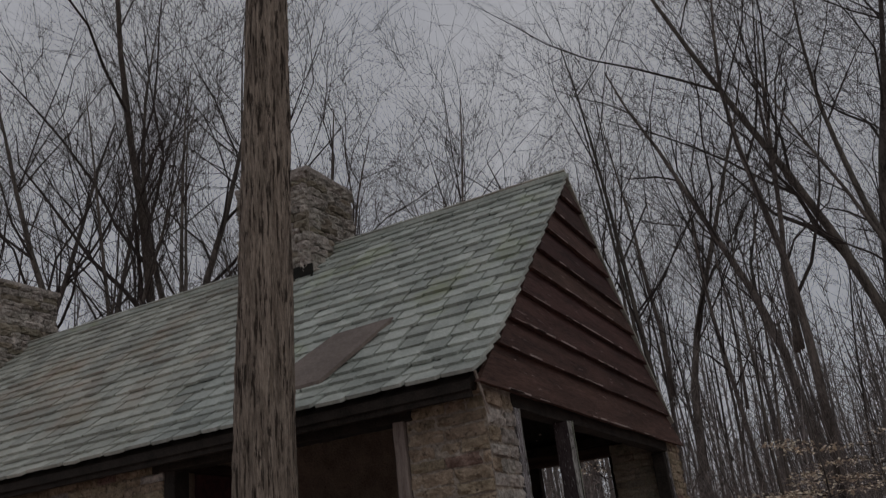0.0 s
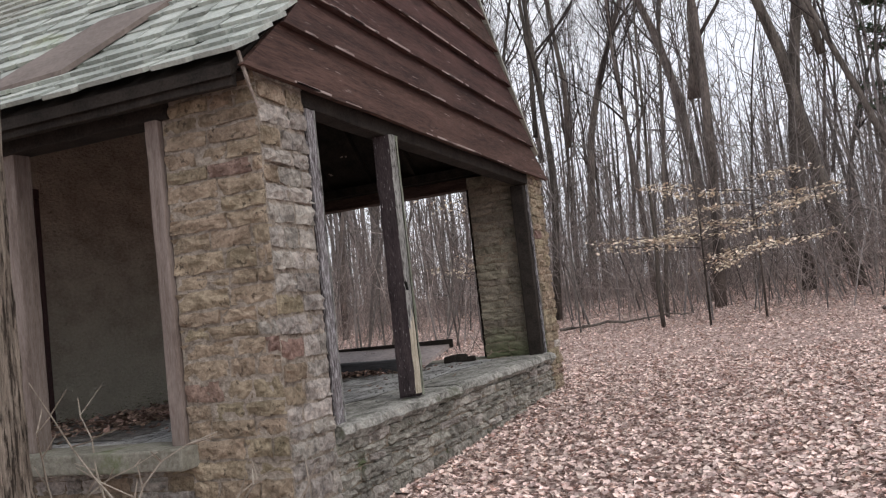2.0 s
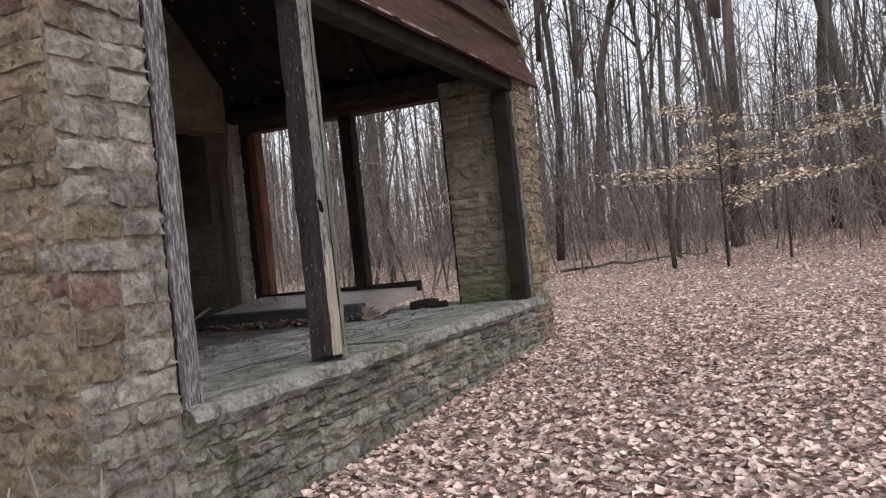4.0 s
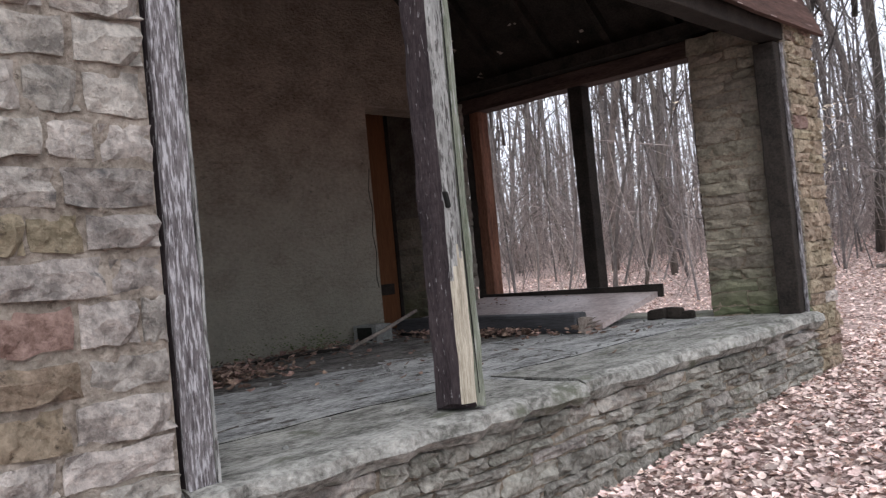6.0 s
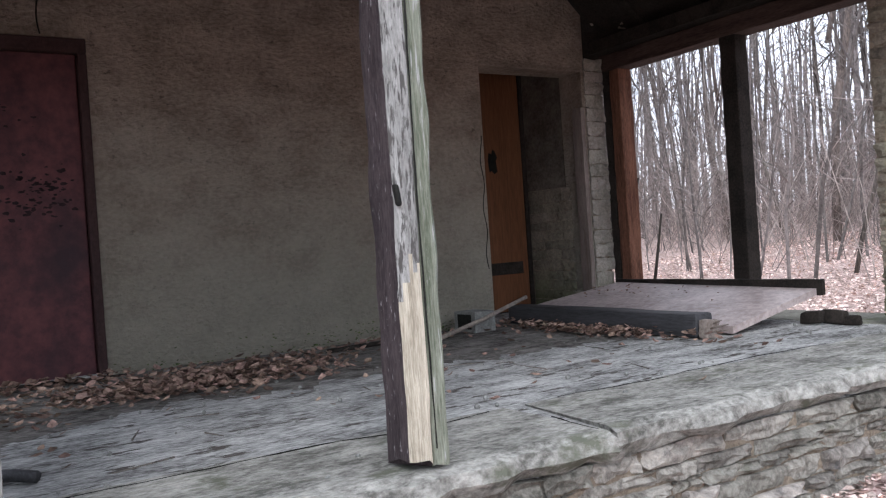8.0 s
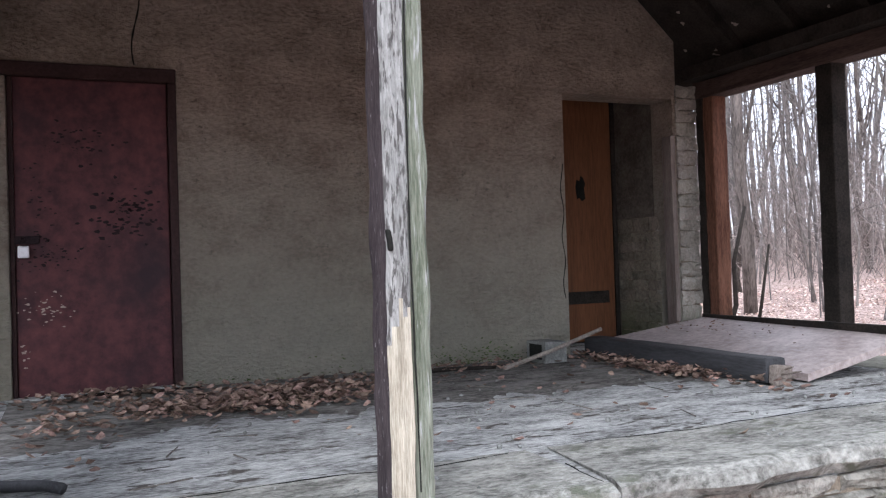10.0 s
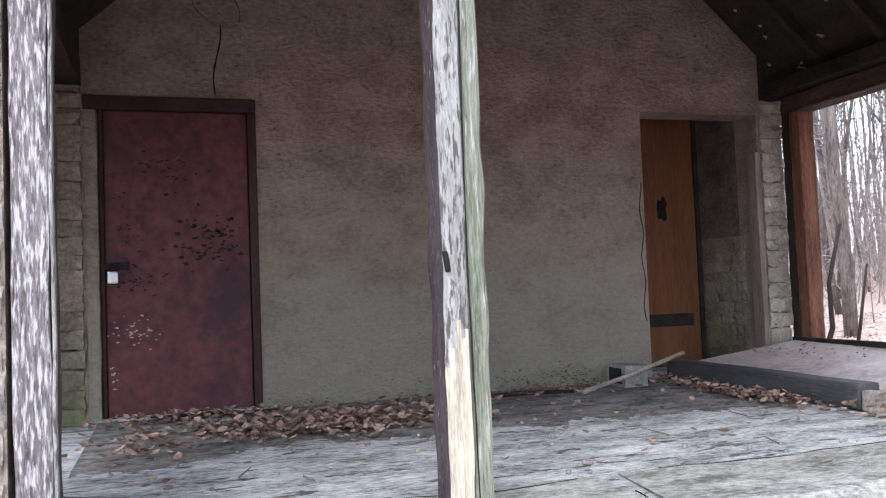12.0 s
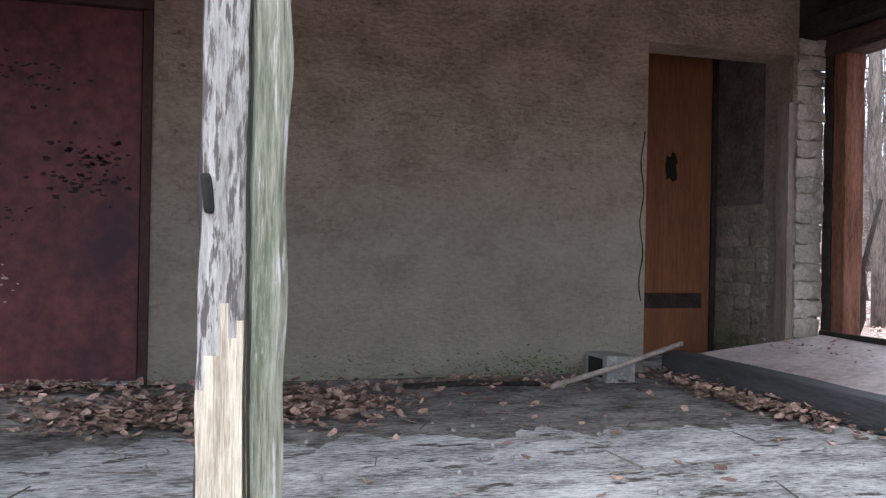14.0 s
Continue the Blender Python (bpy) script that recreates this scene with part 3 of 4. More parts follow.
# eaves boards
part("fascia", box(XEND, -2.70, 5.33, 5.38, 2.42, 2.56, 0.006, 30, 0.008), DARKWOOD, roof)
part("fascia", box(XEND, -2.70, 11.425, 11.46, 2.62, 2.72, 0.006, 30, 0.008), DARKWOOD, roof)
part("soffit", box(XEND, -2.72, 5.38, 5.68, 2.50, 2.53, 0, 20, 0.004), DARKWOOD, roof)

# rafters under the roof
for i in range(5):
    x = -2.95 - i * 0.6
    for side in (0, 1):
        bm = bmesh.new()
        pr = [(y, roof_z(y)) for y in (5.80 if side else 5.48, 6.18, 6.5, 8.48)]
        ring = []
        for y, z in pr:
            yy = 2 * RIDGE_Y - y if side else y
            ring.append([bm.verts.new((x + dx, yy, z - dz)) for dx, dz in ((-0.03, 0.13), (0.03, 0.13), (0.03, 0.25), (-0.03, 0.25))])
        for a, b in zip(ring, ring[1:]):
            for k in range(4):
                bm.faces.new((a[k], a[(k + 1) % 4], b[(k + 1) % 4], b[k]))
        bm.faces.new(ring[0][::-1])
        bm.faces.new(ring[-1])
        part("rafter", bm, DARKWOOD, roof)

# pale flakes of old paint left under the north slope
r_c = random.Random(61)
bm = bmesh.new()
for _ in range(40):
    x, y = r_c.uniform(-5.9, -4.3), r_c.uniform(9.6, 11.2)
    ring = []
    for k in range(6):
        a, q = 6.283 * k / 6 + r_c.uniform(-0.3, 0.3), r_c.uniform(0.008, 0.03)
        px, py = x + math.cos(a) * q, y + math.sin(a) * q * 0.6
        ring.append(bm.verts.new((px, py, roof_z(py) - 0.134)))
    bm.faces.new(ring)
part("flaked_paint", bm, CHIP, roof, "pale paint flakes on the dark underside")

# ---- front gable of lapped boards ----
gable = thing("wall_gable", "dark reddish-brown lapped board gable with worn white edges", "gable wall", kind="structure")


def gable_boards():
    z, k = 2.52, 0
    r = random.Random(4)
    while z < RIDGE_Z - 0.15:
        h = 0.36 if k == 0 else r.uniform(0.27, 0.32)
        z1 = min(z + h + 0.03, RIDGE_Z - 0.06)

        def y_at(zz):
            lo, hi = EAVE, RIDGE_Y
            for _ in range(30):
                mid = (lo + hi) / 2
                lo, hi = (mid, hi) if roof_z(mid) - 0.05 < zz else (lo, mid)
            return lo

        ya, yb = y_at(z) + 0.01, y_at(z1) + 0.01
        bm = bmesh.new()
        n = 24
        cols = []
        for i in range(n + 1):
            t = i / n
            yl = ya + (2 * RIDGE_Y - 2 * ya) * t
            yu = yb + (2 * RIDGE_Y - 2 * yb) * t
            jag = r.uniform(-0.006, 0.006)
            cols.append([bm.verts.new(p) for p in ((-2.635, yl, z + jag), (-2.655, yu, z1), (-2.685, yu, z1), (-2.675, yl, z + jag))])
        for a, b in zip(cols, cols[1:]):
            for q in range(4):
                bm.faces.new((a[q], a[(q + 1) % 4], b[(q + 1) % 4], b[q]))
        bm.faces.new(cols[0][::-1])
        bm.faces.new(cols[-1])
        # tilt: the foot stands proud of the board below
        for v in bm.verts:
            if v.co.z < z + 0.05:
                v.co.x += 0.034
        part("board", bm, BOARD, gable)
        worn = bmesh.new()
        span = 2 * (RIDGE_Y - ya)
        for _ in range(int(span * 2.2)):
            yw, lw = ya + r.uniform(0.02, max(0.03, span - 0.5)), r.uniform(0.06, 0.45)
            hw = r.uniform(0.004, 0.016)
            box(-2.603, -2.597, yw, min(yw + lw, 2 * RIDGE_Y - ya), z + 0.002, z + 0.002 + hw, bm=worn)
        part("worn_edge", worn, WORN, gable, "pale bare wood along the board's lower edge")
        z += h
        k += 1


gable_boards()
part("backing", box(-2.76, -2.70, 5.6, 11.4, 2.54, 2.62), DARKWOOD, gable)


def inner_gable():
    bm = bmesh.new()
    prof = [(y, roof_z(y) - 0.13) for y in YPROF[1:]]
    rings = [[bm.verts.new((x, y, z)) for y, z in prof] for x in (-2.72, -2.695)]
    for rg in rings:
        bm.faces.new(rg)
    n = len(prof)
    for i in range(n):
        bm.faces.new((rings[0][i], rings[0][(i + 1) % n], rings[1][(i + 1) % n], rings[1][i]))
    return bm


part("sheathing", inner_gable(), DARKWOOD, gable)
# verge strip hanging at the near eave corner
verts, faces = [], []
tube([Vector((-2.64, 5.33, 2.60)), Vector((-2.62, 5.36, 2.45)), Vector((-2.63, 5.46, 2.30))], [0.012, 0.011, 0.006], 5, verts, faces)
strip = new("loose_strip", mesh_of("loose_strip", verts, faces, STICK))
strip.parent = gable

# beams over the openings
for nm, bx, lb in (("front_beam", (-2.84, -2.69, 5.62, 11.5, 2.43, 2.55), "dark weathered beam over the front opening"),
                   ("south_beam", (-5.95, -3.3, 5.50, 5.68, 2.38, 2.56), "dark beam over the side opening"),
                   ("north_beam", (-5.95, -3.35, 11.19, 11.38, 2.51, 2.65), "dark reddish beam over the far opening")):
    tagged(part(nm, box(*bx, 0.01, 14, 0.008), FARBEAM if nm == "north_beam" else DARKWOOD), lb, "beam", kind="structure")
for nm, bx in (("plate_south", (-5.93, -2.85, 5.72, 5.93, 2.56, 2.74)), ("plate_north", (-5.93, -2.85, 11.06, 11.28, 2.655, 2.76))):
    tagged(part(nm, box(*bx), DARKWOOD), "dark boarding between wall and roof", "boarding", kind="structure")


# ---- chimneys ----
def chimney(x0, x1, y0, y1, z0, z1, label, seed):
    t = part("chimney", box(x0, x1, y0, y1, z0, z1, 0.02, 6, 0.02), STONE_GREY)
    tagged(t, label, "chimney", kind="structure")
    d = 0.05
    lay(t, (x0, y0, 0), (1, 0, 0), (0, -1, 0), x1 - x0, z0 + 0.1, z1, [(STONE_GREY, 3), (STONE_MOSS, 1)], (0.06, 0.12), (0.15, 0.4), 0.07, seed)
    lay(t, (x1, y0, 0), (0, 1, 0), (1, 0, 0), y1 - y0, z0 + 0.1, z1, [(STONE_GREY, 3), (STONE_MOSS, 1)], (0.06, 0.12), (0.15, 0.4), 0.07, seed + 1)
    part("cap", box(x0 - d, x1 + d, y0 - d, y1 + d, z1, z1 + 0.07, 0.015, 6, 0.02, seed), STONE_GREY, t)
    part("flashing", box(x0 + 0.1, x1 + 0.06, y0 - 0.085, y0 - 0.06, roof_z(y0) - 0.2, roof_z(y0) + 0.11, 0.008), BLACKHOLE, t, "dark lead flashing")


chimney(-6.94, -5.84, 7.98, 8.95, 4.8, 6.3, "square rough grey stone chimney above the ridge", 31)
chimney(-13.1, -11.65, 7.95, 8.95, 4.3, 6.3, "farther rough stone chimney at the ridge", 41)

# ---- stucco wall with its two doorways ----
stucco = thing("wall_stucco", "rough beige stucco back wall, greenish and mossy at its foot", "wall", kind="structure")


def stucco_wall():
    """The gabled wall as upright strips, with two doorways cut through."""
    bm = bmesh.new()
    x0, x1 = XB - 0.28, XB
    ys = [5.925, 5.94, 7.0, RIDGE_Y, 9.9, 10.96, 11.0]

    def quadbox(ya, yb, za, zb_a, zb_b):
        v = [bm.verts.new(p) for p in ((x0, ya, za), (x1, ya, za), (x1, yb, za), (x0, yb, za), (x0, ya, zb_a), (x1, ya, zb_a), (x1, yb, zb_b), (x0, yb, zb_b))]
        for f in ((0, 1, 2, 3), (4, 7, 6, 5), (0, 4, 5, 1), (1, 5, 6, 2), (2, 6, 7, 3), (3, 7, 4, 0)):
            bm.faces.new([v[i] for i in f])

    for ya, yb in zip(ys, ys[1:]):
        door = (ya, yb) in ((5.94, 7.0), (9.9, 10.96))
        quadbox(ya, yb, 2.51 if door else FLOOR - 0.3, roof_z(ya) - 0.03, roof_z(yb) - 0.03)
    return bm


part("plaster", stucco_wall(), STUCCO, stucco)


def crack(points, width, mat, parent, name="crack"):
    """A thin dark ridge-free strip along a wandering line on the stucco face."""
    bm = bmesh.new()
    prev = None
    for i, (y, z) in enumerate(points):
        w = width * (0.5 + 0.7 * abs(noise.noise(Vector((y * 9, z * 9, 0)))))
        q = [bm.verts.new((XB + 0.004, y - w, z)), bm.verts.new((XB + 0.004, y + w, z)), bm.verts.new((XB - 0.02, y, z))]
        if prev:
            bm.faces.new((prev[0], prev[1], q[1], q[0]))
            bm.faces.new((prev[0], q[0], q[2], prev[2]))
            bm.faces.new((prev[1], prev[2], q[2], q[1]))
        prev = q
    part(name, bm, mat, parent, "dark crack in the stucco")


crack([(6.77 + 0.03 * math.sin(z * 9) - 0.02 * (z - 2.5), z) for z in np.arange(2.52, 3.03, 0.04)], 0.008, BLACKHOLE, stucco)
crack([(6.73 - (z - 3.0) * 0.8 + 0.02 * math.sin(z * 30), z) for z in np.arange(3.0, 3.3, 0.04)], 0.004, BLACKHOLE, stucco)
crack([(6.9 + 0.02 * math.sin(z * 21), z) for z in np.arange(3.02, 3.4, 0.04)], 0.003, BLACKHOLE, stucco)
crack([(9.87 + 0.012 * math.sin(z * 17), z) for z in np.arange(0.9, 2.0, 0.05)], 0.005, BLACKHOLE, stucco)

# block piers at both ends of the stucco
for nm, y0, y1, lb, mt in (("wall_block_pier_south", YS + 0.1, 5.93, "mossy block pier beside the red door", STONE_MOSS), ("wall_block_pier_north", 10.99, 11.2, "whitewashed block pier with cracked joints", PAINTED)):
    p = pier(nm, XB - 0.4, XB - 0.012, y0, y1, 0.2, 2.62, lb)
    lay(p, (XB - 0.008, y0, 0), (0, 1, 0), (1, 0, 0), y1 - y0, FLOOR, 2.62, [(mt, 1)], (0.09, 0.13), (0.22, 0.5), 0.028, 51)
# passage behind the north doorway
rev = part("wall_reveal", box(-7.0, XB - 0.28, 10.97, 11.04, 0.2, 2.8), MORTAR)
tagged(rev, "dark brick reveal of the boarded doorway", "wall", kind="structure")
lay(rev, (-6.75, 10.97, 0), (1, 0, 0), (0, -1, 0), 0.6, FLOOR, 1.55, [(STONE_MOSS, 1)], (0.08, 0.1), (0.18, 0.24), 0.02, 52)
part("plaster_coat", box(-6.75, XB - 0.285, 10.955, 10.969, 1.55, 2.79, 0, 6, 0.004), DARKPLASTER, rev)
tagged(part("wall_reveal_south", box(-7.0, XB - 0.28, 9.74, 9.895, 0.2, 2.8), STUCCO), "inner side of the boarded doorway", "wall", kind="structure")
tagged(part("ceiling_passage", box(-7.0, XB - 0.28, 9.74, 11.04, 2.80, 2.88), DARKWOOD), "lintel over the boarded doorway", "ceiling", kind="structure")
tagged(part("wall_dark_back", box(-7.1, -6.95, 6.3, 11.0, 0.2, 2.9), DARKWOOD), "dark inner wall behind the doors", "wall", kind="structure")
part("corner_board", box(XB - 0.1, XB + 0.02, 10.92, 10.963, FLOOR, 2.2, 0.004, 14, 0.006), FRAMEWOOD, stucco, "weathered strip beside the doorway")
part("lintel_edge", box(XB - 0.02, XB + 0.016, 9.89, 10.95, 2.505, 2.53, 0.004, 10, 0.005), STUCCO, stucco)

# ---- red metal door ----
door = thing("door_1", "dark oxide-red metal door, paint flaking, padlocked shut", "door", kind="structure")
door.location.y = -0.145
leaf = part("door_leaf", box(XB - 0.10, XB - 0.05, 6.195, 7.09, FLOOR + 0.01, 2.42, 0.006), DOORRED, door)
part("frame_head", box(XB - 0.14, XB + 0.012, 6.085, 7.145, 2.42, 2.505, 0.006), DOORFRAME, door)
part("frame_side", box(XB - 0.14, XB - 0.03, 6.167, 6.193, FLOOR, 2.418, 0.004), DOORFRAME, door)
part("plaster_jamb", box(XB - 0.14, XB + 0.006, 6.085, 6.165, FLOOR, 2.418, 0.012, 22, 0.007), STUCCO, door, "chipped beige plaster strip beside the frame")
part("frame_side", box(XB - 0.14, XB + 0.008, 7.095, 7.145, FLOOR, 2.418, 0.006), DOORFRAME, door)
part("threshold", box(XB - 0.12, XB + 0.05, 6.1, 7.13, FLOOR - 0.02, FLOOR + 0.025, 0.008, 8, 0.006), CONCRETE, door)


def flakes(cy, cz, ry, rz, n, size, mat, seed, parent, name, label=""):
    """Ragged flat chips on the door leaf, one mesh."""
    r = random.Random(seed)
    bm = bmesh.new()
    for _ in range(n):
        y, z = r.gauss(cy, ry), r.gauss(cz, rz)
        if not (6.2 < y < 7.06 and 0.5 < z < 2.4):
            continue
        s = r.uniform(*size)
        k = r.randint(5, 8)
        ring = []
        for i in range(k):
            a = 6.283 * i / k
            q = s * r.uniform(0.35, 1.0)
            ring.append((y + math.cos(a) * q * 1.4, z + math.sin(a) * q * 0.75))
        f = [bm.verts.new((XB - 0.0472, a, b)) for a, b in ring]
        g = [bm.verts.new((XB - 0.0505, a, b)) for a, b in ring]
        bm.faces.new(f)
        for i in range(k):
            bm.faces.new((f[i], g[i], g[(i + 1) % k], f[(i + 1) % k]))
    part(name, bm, mat, parent, label)


flakes(6.85, 1.60, 0.10, 0.085, 110, (0.004, 0.022), FLAKE, 1, leaf, "flaked_paint", "dark flaked paint")
flakes(6.55, 2.02, 0.12, 0.06, 40, (0.003, 0.018), FLAKE, 2, leaf, "flaked_paint")
flakes(6.33, 1.5, 0.05, 0.22, 50, (0.003, 0.014), FLAKE, 3, leaf, "flaked_paint")
flakes(6.4, 1.33, 0.07, 0.03, 30, (0.003, 0.016), FLAKE, 4, leaf, "flaked_paint")
flakes(6.34, 1.0, 0.07, 0.05, 40, (0.003, 0.014), CHIP, 5, leaf, "paint_chip", "pale bare patches")
flakes(6.24, 0.74, 0.012, 0.05, 14, (0.004, 0.013), CHIP, 6, leaf, "paint_chip")
part("hasp", box(XB - 0.05, XB - 0.03, 6.19, 6.33, 1.40, 1.45, 0.004), FLAKE, door, "dark steel hasp")
lock = thing("padlock", "small silver padlock hanging from the red door", "padlock")
lock.location.y = -0.145
part("body", box(XB - 0.034, XB - 0.006, 6.208, 6.272, 1.315, 1.39, 0.01), STEEL, lock)
verts, faces = [], []
tube([Vector((XB - 0.02, 6.24 + 0.017 * math.cos(a), 1.40 + 0.03 * math.sin(a) + 0.01)) for a in np.linspace(-0.3, math.pi + 0.3, 9)], [0.004] * 9, 6, verts, faces)
sh = new("shackle", mesh_of("shackle", verts, faces, FLAKE, True))
sh.parent = lock

# ---- boarded door of plywood ----
ply = thing("door_2", "orange plywood board closing a doorway, with a torn hole", "door", kind="structure")
ply.location.y = -0.168
part("door_leaf", box(-6.78, -6.75, 10.065, 11.07, FLOOR + 0.01, 2.79, 0.004, 8, 0.003), PLY, ply)
part("side_strip", box(-6.80, -6.74, 11.075, 11.118, FLOOR, 2.79, 0.004), DARKWOOD, ply)


def hole():
    bm = bmesh.new()
    r = random.Random(3)
    ring = [(10.74 + math.sin(a) * 0.06 * r.uniform(0.5, 1.2), 1.83 + math.cos(a) * 0.13 * r.uniform(0.55, 1.15)) for a in np.linspace(0, 6.0, 13)]
    f = [bm.verts.new((-6.744, y, z)) for y, z in ring]
    g = [bm.verts.new((-6.752, y, z)) for y, z in ring]
    bm.faces.new(f)
    for i in range(13):
        bm.faces.new((f[i], g[i], g[(i + 1) % 13], f[(i + 1) % 13]))
    return bm


# Flat black patch on the board, drawing the hole's unlit depth.
part("torn_hole", hole(), BLACKHOLE, ply, "black torn hole")
part("batten", box(-6.75, -6.735, 10.36, 11.0, 0.80, 0.91, 0.003), DARKWOOD, ply, "dark nailed batten")


# ---- timber posts ----
def post(name, x0, x1, y0, y1, z0, z1, mat, label, rough=0.008, seed=0, lean=0.0, cat="post"):
    b = box(x0, x1, y0, y1, z0, z1, 0.012, 26, rough, seed)
    for v in b.verts:
        v.co.y += lean * (v.co.z - z0)
    return tagged(part(name, b, mat), label, cat, kind="structure")


near_post = thing("porch_post", "peeling white and green porch post, rotten at its foot", "post", kind="structure")


def split_post():
    """The middle post: faces of its own for the flaking, bare and algae-green sides."""
    r = random.Random(8)
    rows = 70
    prof = [(-0.07, -0.062, 0), (0.055, -0.062, 0), (0.064, -0.052, 1), (0.068, -0.042, 1), (0.07, -0.032, 1), (0.069, -0.02, 1), (0.07, -0.008, 1), (0.068, 0.002, 1), (0.052, 0.006, 2), (0.07, 0.013, 2), (0.066, 0.05, 2), (0.055, 0.062, 2), (-0.07, 0.062, 0)]
    grid = []
    for i in range(rows + 1):
        z = FLOOR + 0.01 + (2.42 - FLOOR) * i / rows
        ring = []
        for j, (x, y, _) in enumerate(prof):
            q = Vector((x, y, 0)) * (1 + 0.06 * noise.noise(Vector((j * 2.0, z * 5, 1)))) + noise.noise_vector(Vector((x * 8, y * 8, z * 7))) * 0.004
            lift = 0.0
            if i == 0:
                lift = 0.09 if j in (3, 4, 5) else 0.05 if j in (1, 2, 6) else r.uniform(0, 0.015)
            ring.append(Vector((-2.717 + q.x * 1.08, 7.292 + q.y * 1.12, z + lift)))
        grid.append(ring)
    bm = bmesh.new()
    vs = [[bm.verts.new(p) for p in ring] for ring in grid]
    n = len(prof)
    for i in range(rows):
        for j in range(n):
            f = bm.faces.new((vs[i][j], vs[i][(j + 1) % n], vs[i + 1][(j + 1) % n], vs[i + 1][j]))
            z = grid[i][0].z
            side = prof[j][2] if 1 < j < n - 1 else (0 if j != 1 else 1)
            bare = z < 1.0 + 0.22 * noise.noise(Vector((j * 1.7, 3.0, z * 1.5))) + 0.02 * j
            f.material_index = (0, 1, 2)[side] if not (side == 1 and bare) else 3
    bm.faces.new(vs[0][::-1])
    bm.faces.new(vs[-1])
    ob = part("shaft", bm, PEEL_DARK, near_post)
    for m in (PEEL, GREENWOOD, RAWWOOD):
        ob.data.materials.append(m)
    part("knot", box(-2.66, -2.638, 7.222, 7.238, 1.25, 1.315, 0.008, 5, 0.014), BLACKHOLE, near_post, "dark split knot")
    verts, faces = [], []
    tube([Vector((-2.640 + 0.003 * math.sin(z * 5), 7.302 + 0.006 * math.sin(z * 3.1), z)) for z in np.arange(0.52, 2.4, 0.06)], [0.0028] * 32, 5, verts, faces, 0.5, r)
    split = new("split", mesh_of("split", verts, faces, BLACKHOLE))
    split.parent = near_post


split_post()
left_post = post("corner_post_south", -2.84, -2.69, 6.052, 6.144, FLOOR - 0.01, 2.42, PEEL_DARK, "flaking dark and white corner post against stone", 0.006, 2)
part("facing", box(-2.69, -2.668, 6.048, 6.141, FLOOR, 2.42, 0.006, 26, 0.005, 5), PEEL_MIX, left_post, "peeling white facing board")
part("edge_strip", box(-2.70, -2.663, 6.143, 6.153, FLOOR, 2.42, 0.005, 26, 0.004, 9), PEEL, left_post, "white painted edge")
right_post = post("corner_post_north", -2.88, -2.72, 10.94, 11.055, FLOOR, 2.42, DARKWOOD, "dark corner post beside the mossy pier", 0.006, 3)
part("facing", box(-2.72, -2.695, 11.03, 11.058, FLOOR, 2.42, 0.006, 26, 0.005, 6), PEEL_MIX, right_post)
post("side_post", -4.67, -4.53, 11.2, 11.34, 0.45, 2.515, DARKWOOD, "dark square timber post in the far opening", 0.005, 4)
post("side_post", -5.93, -5.85, 11.2, 11.27, 0.45, 2.515, DARKWOOD, "dark timber jamb beside whitewashed blocks", 0.004, 5)
post("side_post", -5.845, -5.73, 11.205, 11.35, 0.45, 2.512, REDWOOD, "reddish split timber jamb of the far opening", 0.008, 6)
post("side_post", -3.53, -3.45, 11.24, 11.36, 0.45, 2.515, DARKWOOD, "dark timber jamb against the pier", 0.004, 7)
post("side_post", -4.67, -4.55, 5.52, 5.66, 0.455, 2.42, FRAMEWOOD, "faded brown timber mullion in the side opening", 0.005, 8)
post("side_post", -3.465, -3.365, 5.50, 5.66, 0.455, 2.42, FRAMEWOOD, "faded brown timber jamb against the stone pier", 0.005, 9)
post("side_post", -5.825, -5.70, 5.52, 5.70, 0.455, 2.42, DARKWOOD, "dark timber jamb of the side opening", 0.005, 10)

# ---- things on the porch floor ----
DIRT = material("damp_floor_dirt", (0.045, 0.039, 0.034), (0.26, 0.245, 0.225), 5, 26, 1.0, 1.0, 0.03, stretch=(1.8, 0.8, 1))


def dirt_sheet():
    """Thin soil blown against the back wall, its front edge ragged."""
    verts, faces = [], []
    ys = np.arange(6.0, 10.01, 0.04)
    for y in ys:
        edge = -4.45 + 0.5 * noise.noise(Vector((y * 0.9, 4, 0))) + 0.3 * noise.noise(Vector((y * 4, 1, 0))) + 0.14 * noise.noise(Vector((y * 14, 2, 0)))
        for k in range(9):
            x = XB + 0.005 + (edge - XB) * k / 8
            verts.append((x, y, FLOOR + (0.012 * (1 - k / 8) if k < 8 else -0.012) + 0.003 * noise.noise(Vector((x * 9, y * 9, 0)))))
    for i in range(len(ys) - 1):
        for k in range(8):
            a = i * 9 + k
            faces.append((a, a + 1, a + 10, a + 9))
    return mesh_of("floor_dirt", verts, faces, DIRT, True)


tagged(new("floor_dirt", dirt_sheet()), "dark damp soil spread along the back wall", "dirt", kind="stuff")
hatch = thing("fallen_door", "worn pinkish door panel lying tilted on a charcoal beam", "door panel")


def panel():
    bm = bmesh.new()
    pts = [(-5.95, 10.2, 0.56), (-3.93, 10.25, 0.50), (-3.90, 11.06, 0.665), (-5.75, 11.06, 0.70)]
    top = [bm.verts.new(p) for p in pts]
    low = [bm.verts.new((x, y, z - 0.045)) for x, y, z in pts]
    bm.faces.new(top)
    bm.faces.new(low[::-1])
    for i in range(4):
        bm.faces.new((top[i], low[i], low[(i + 1) % 4], top[(i + 1) % 4]))
    return bm


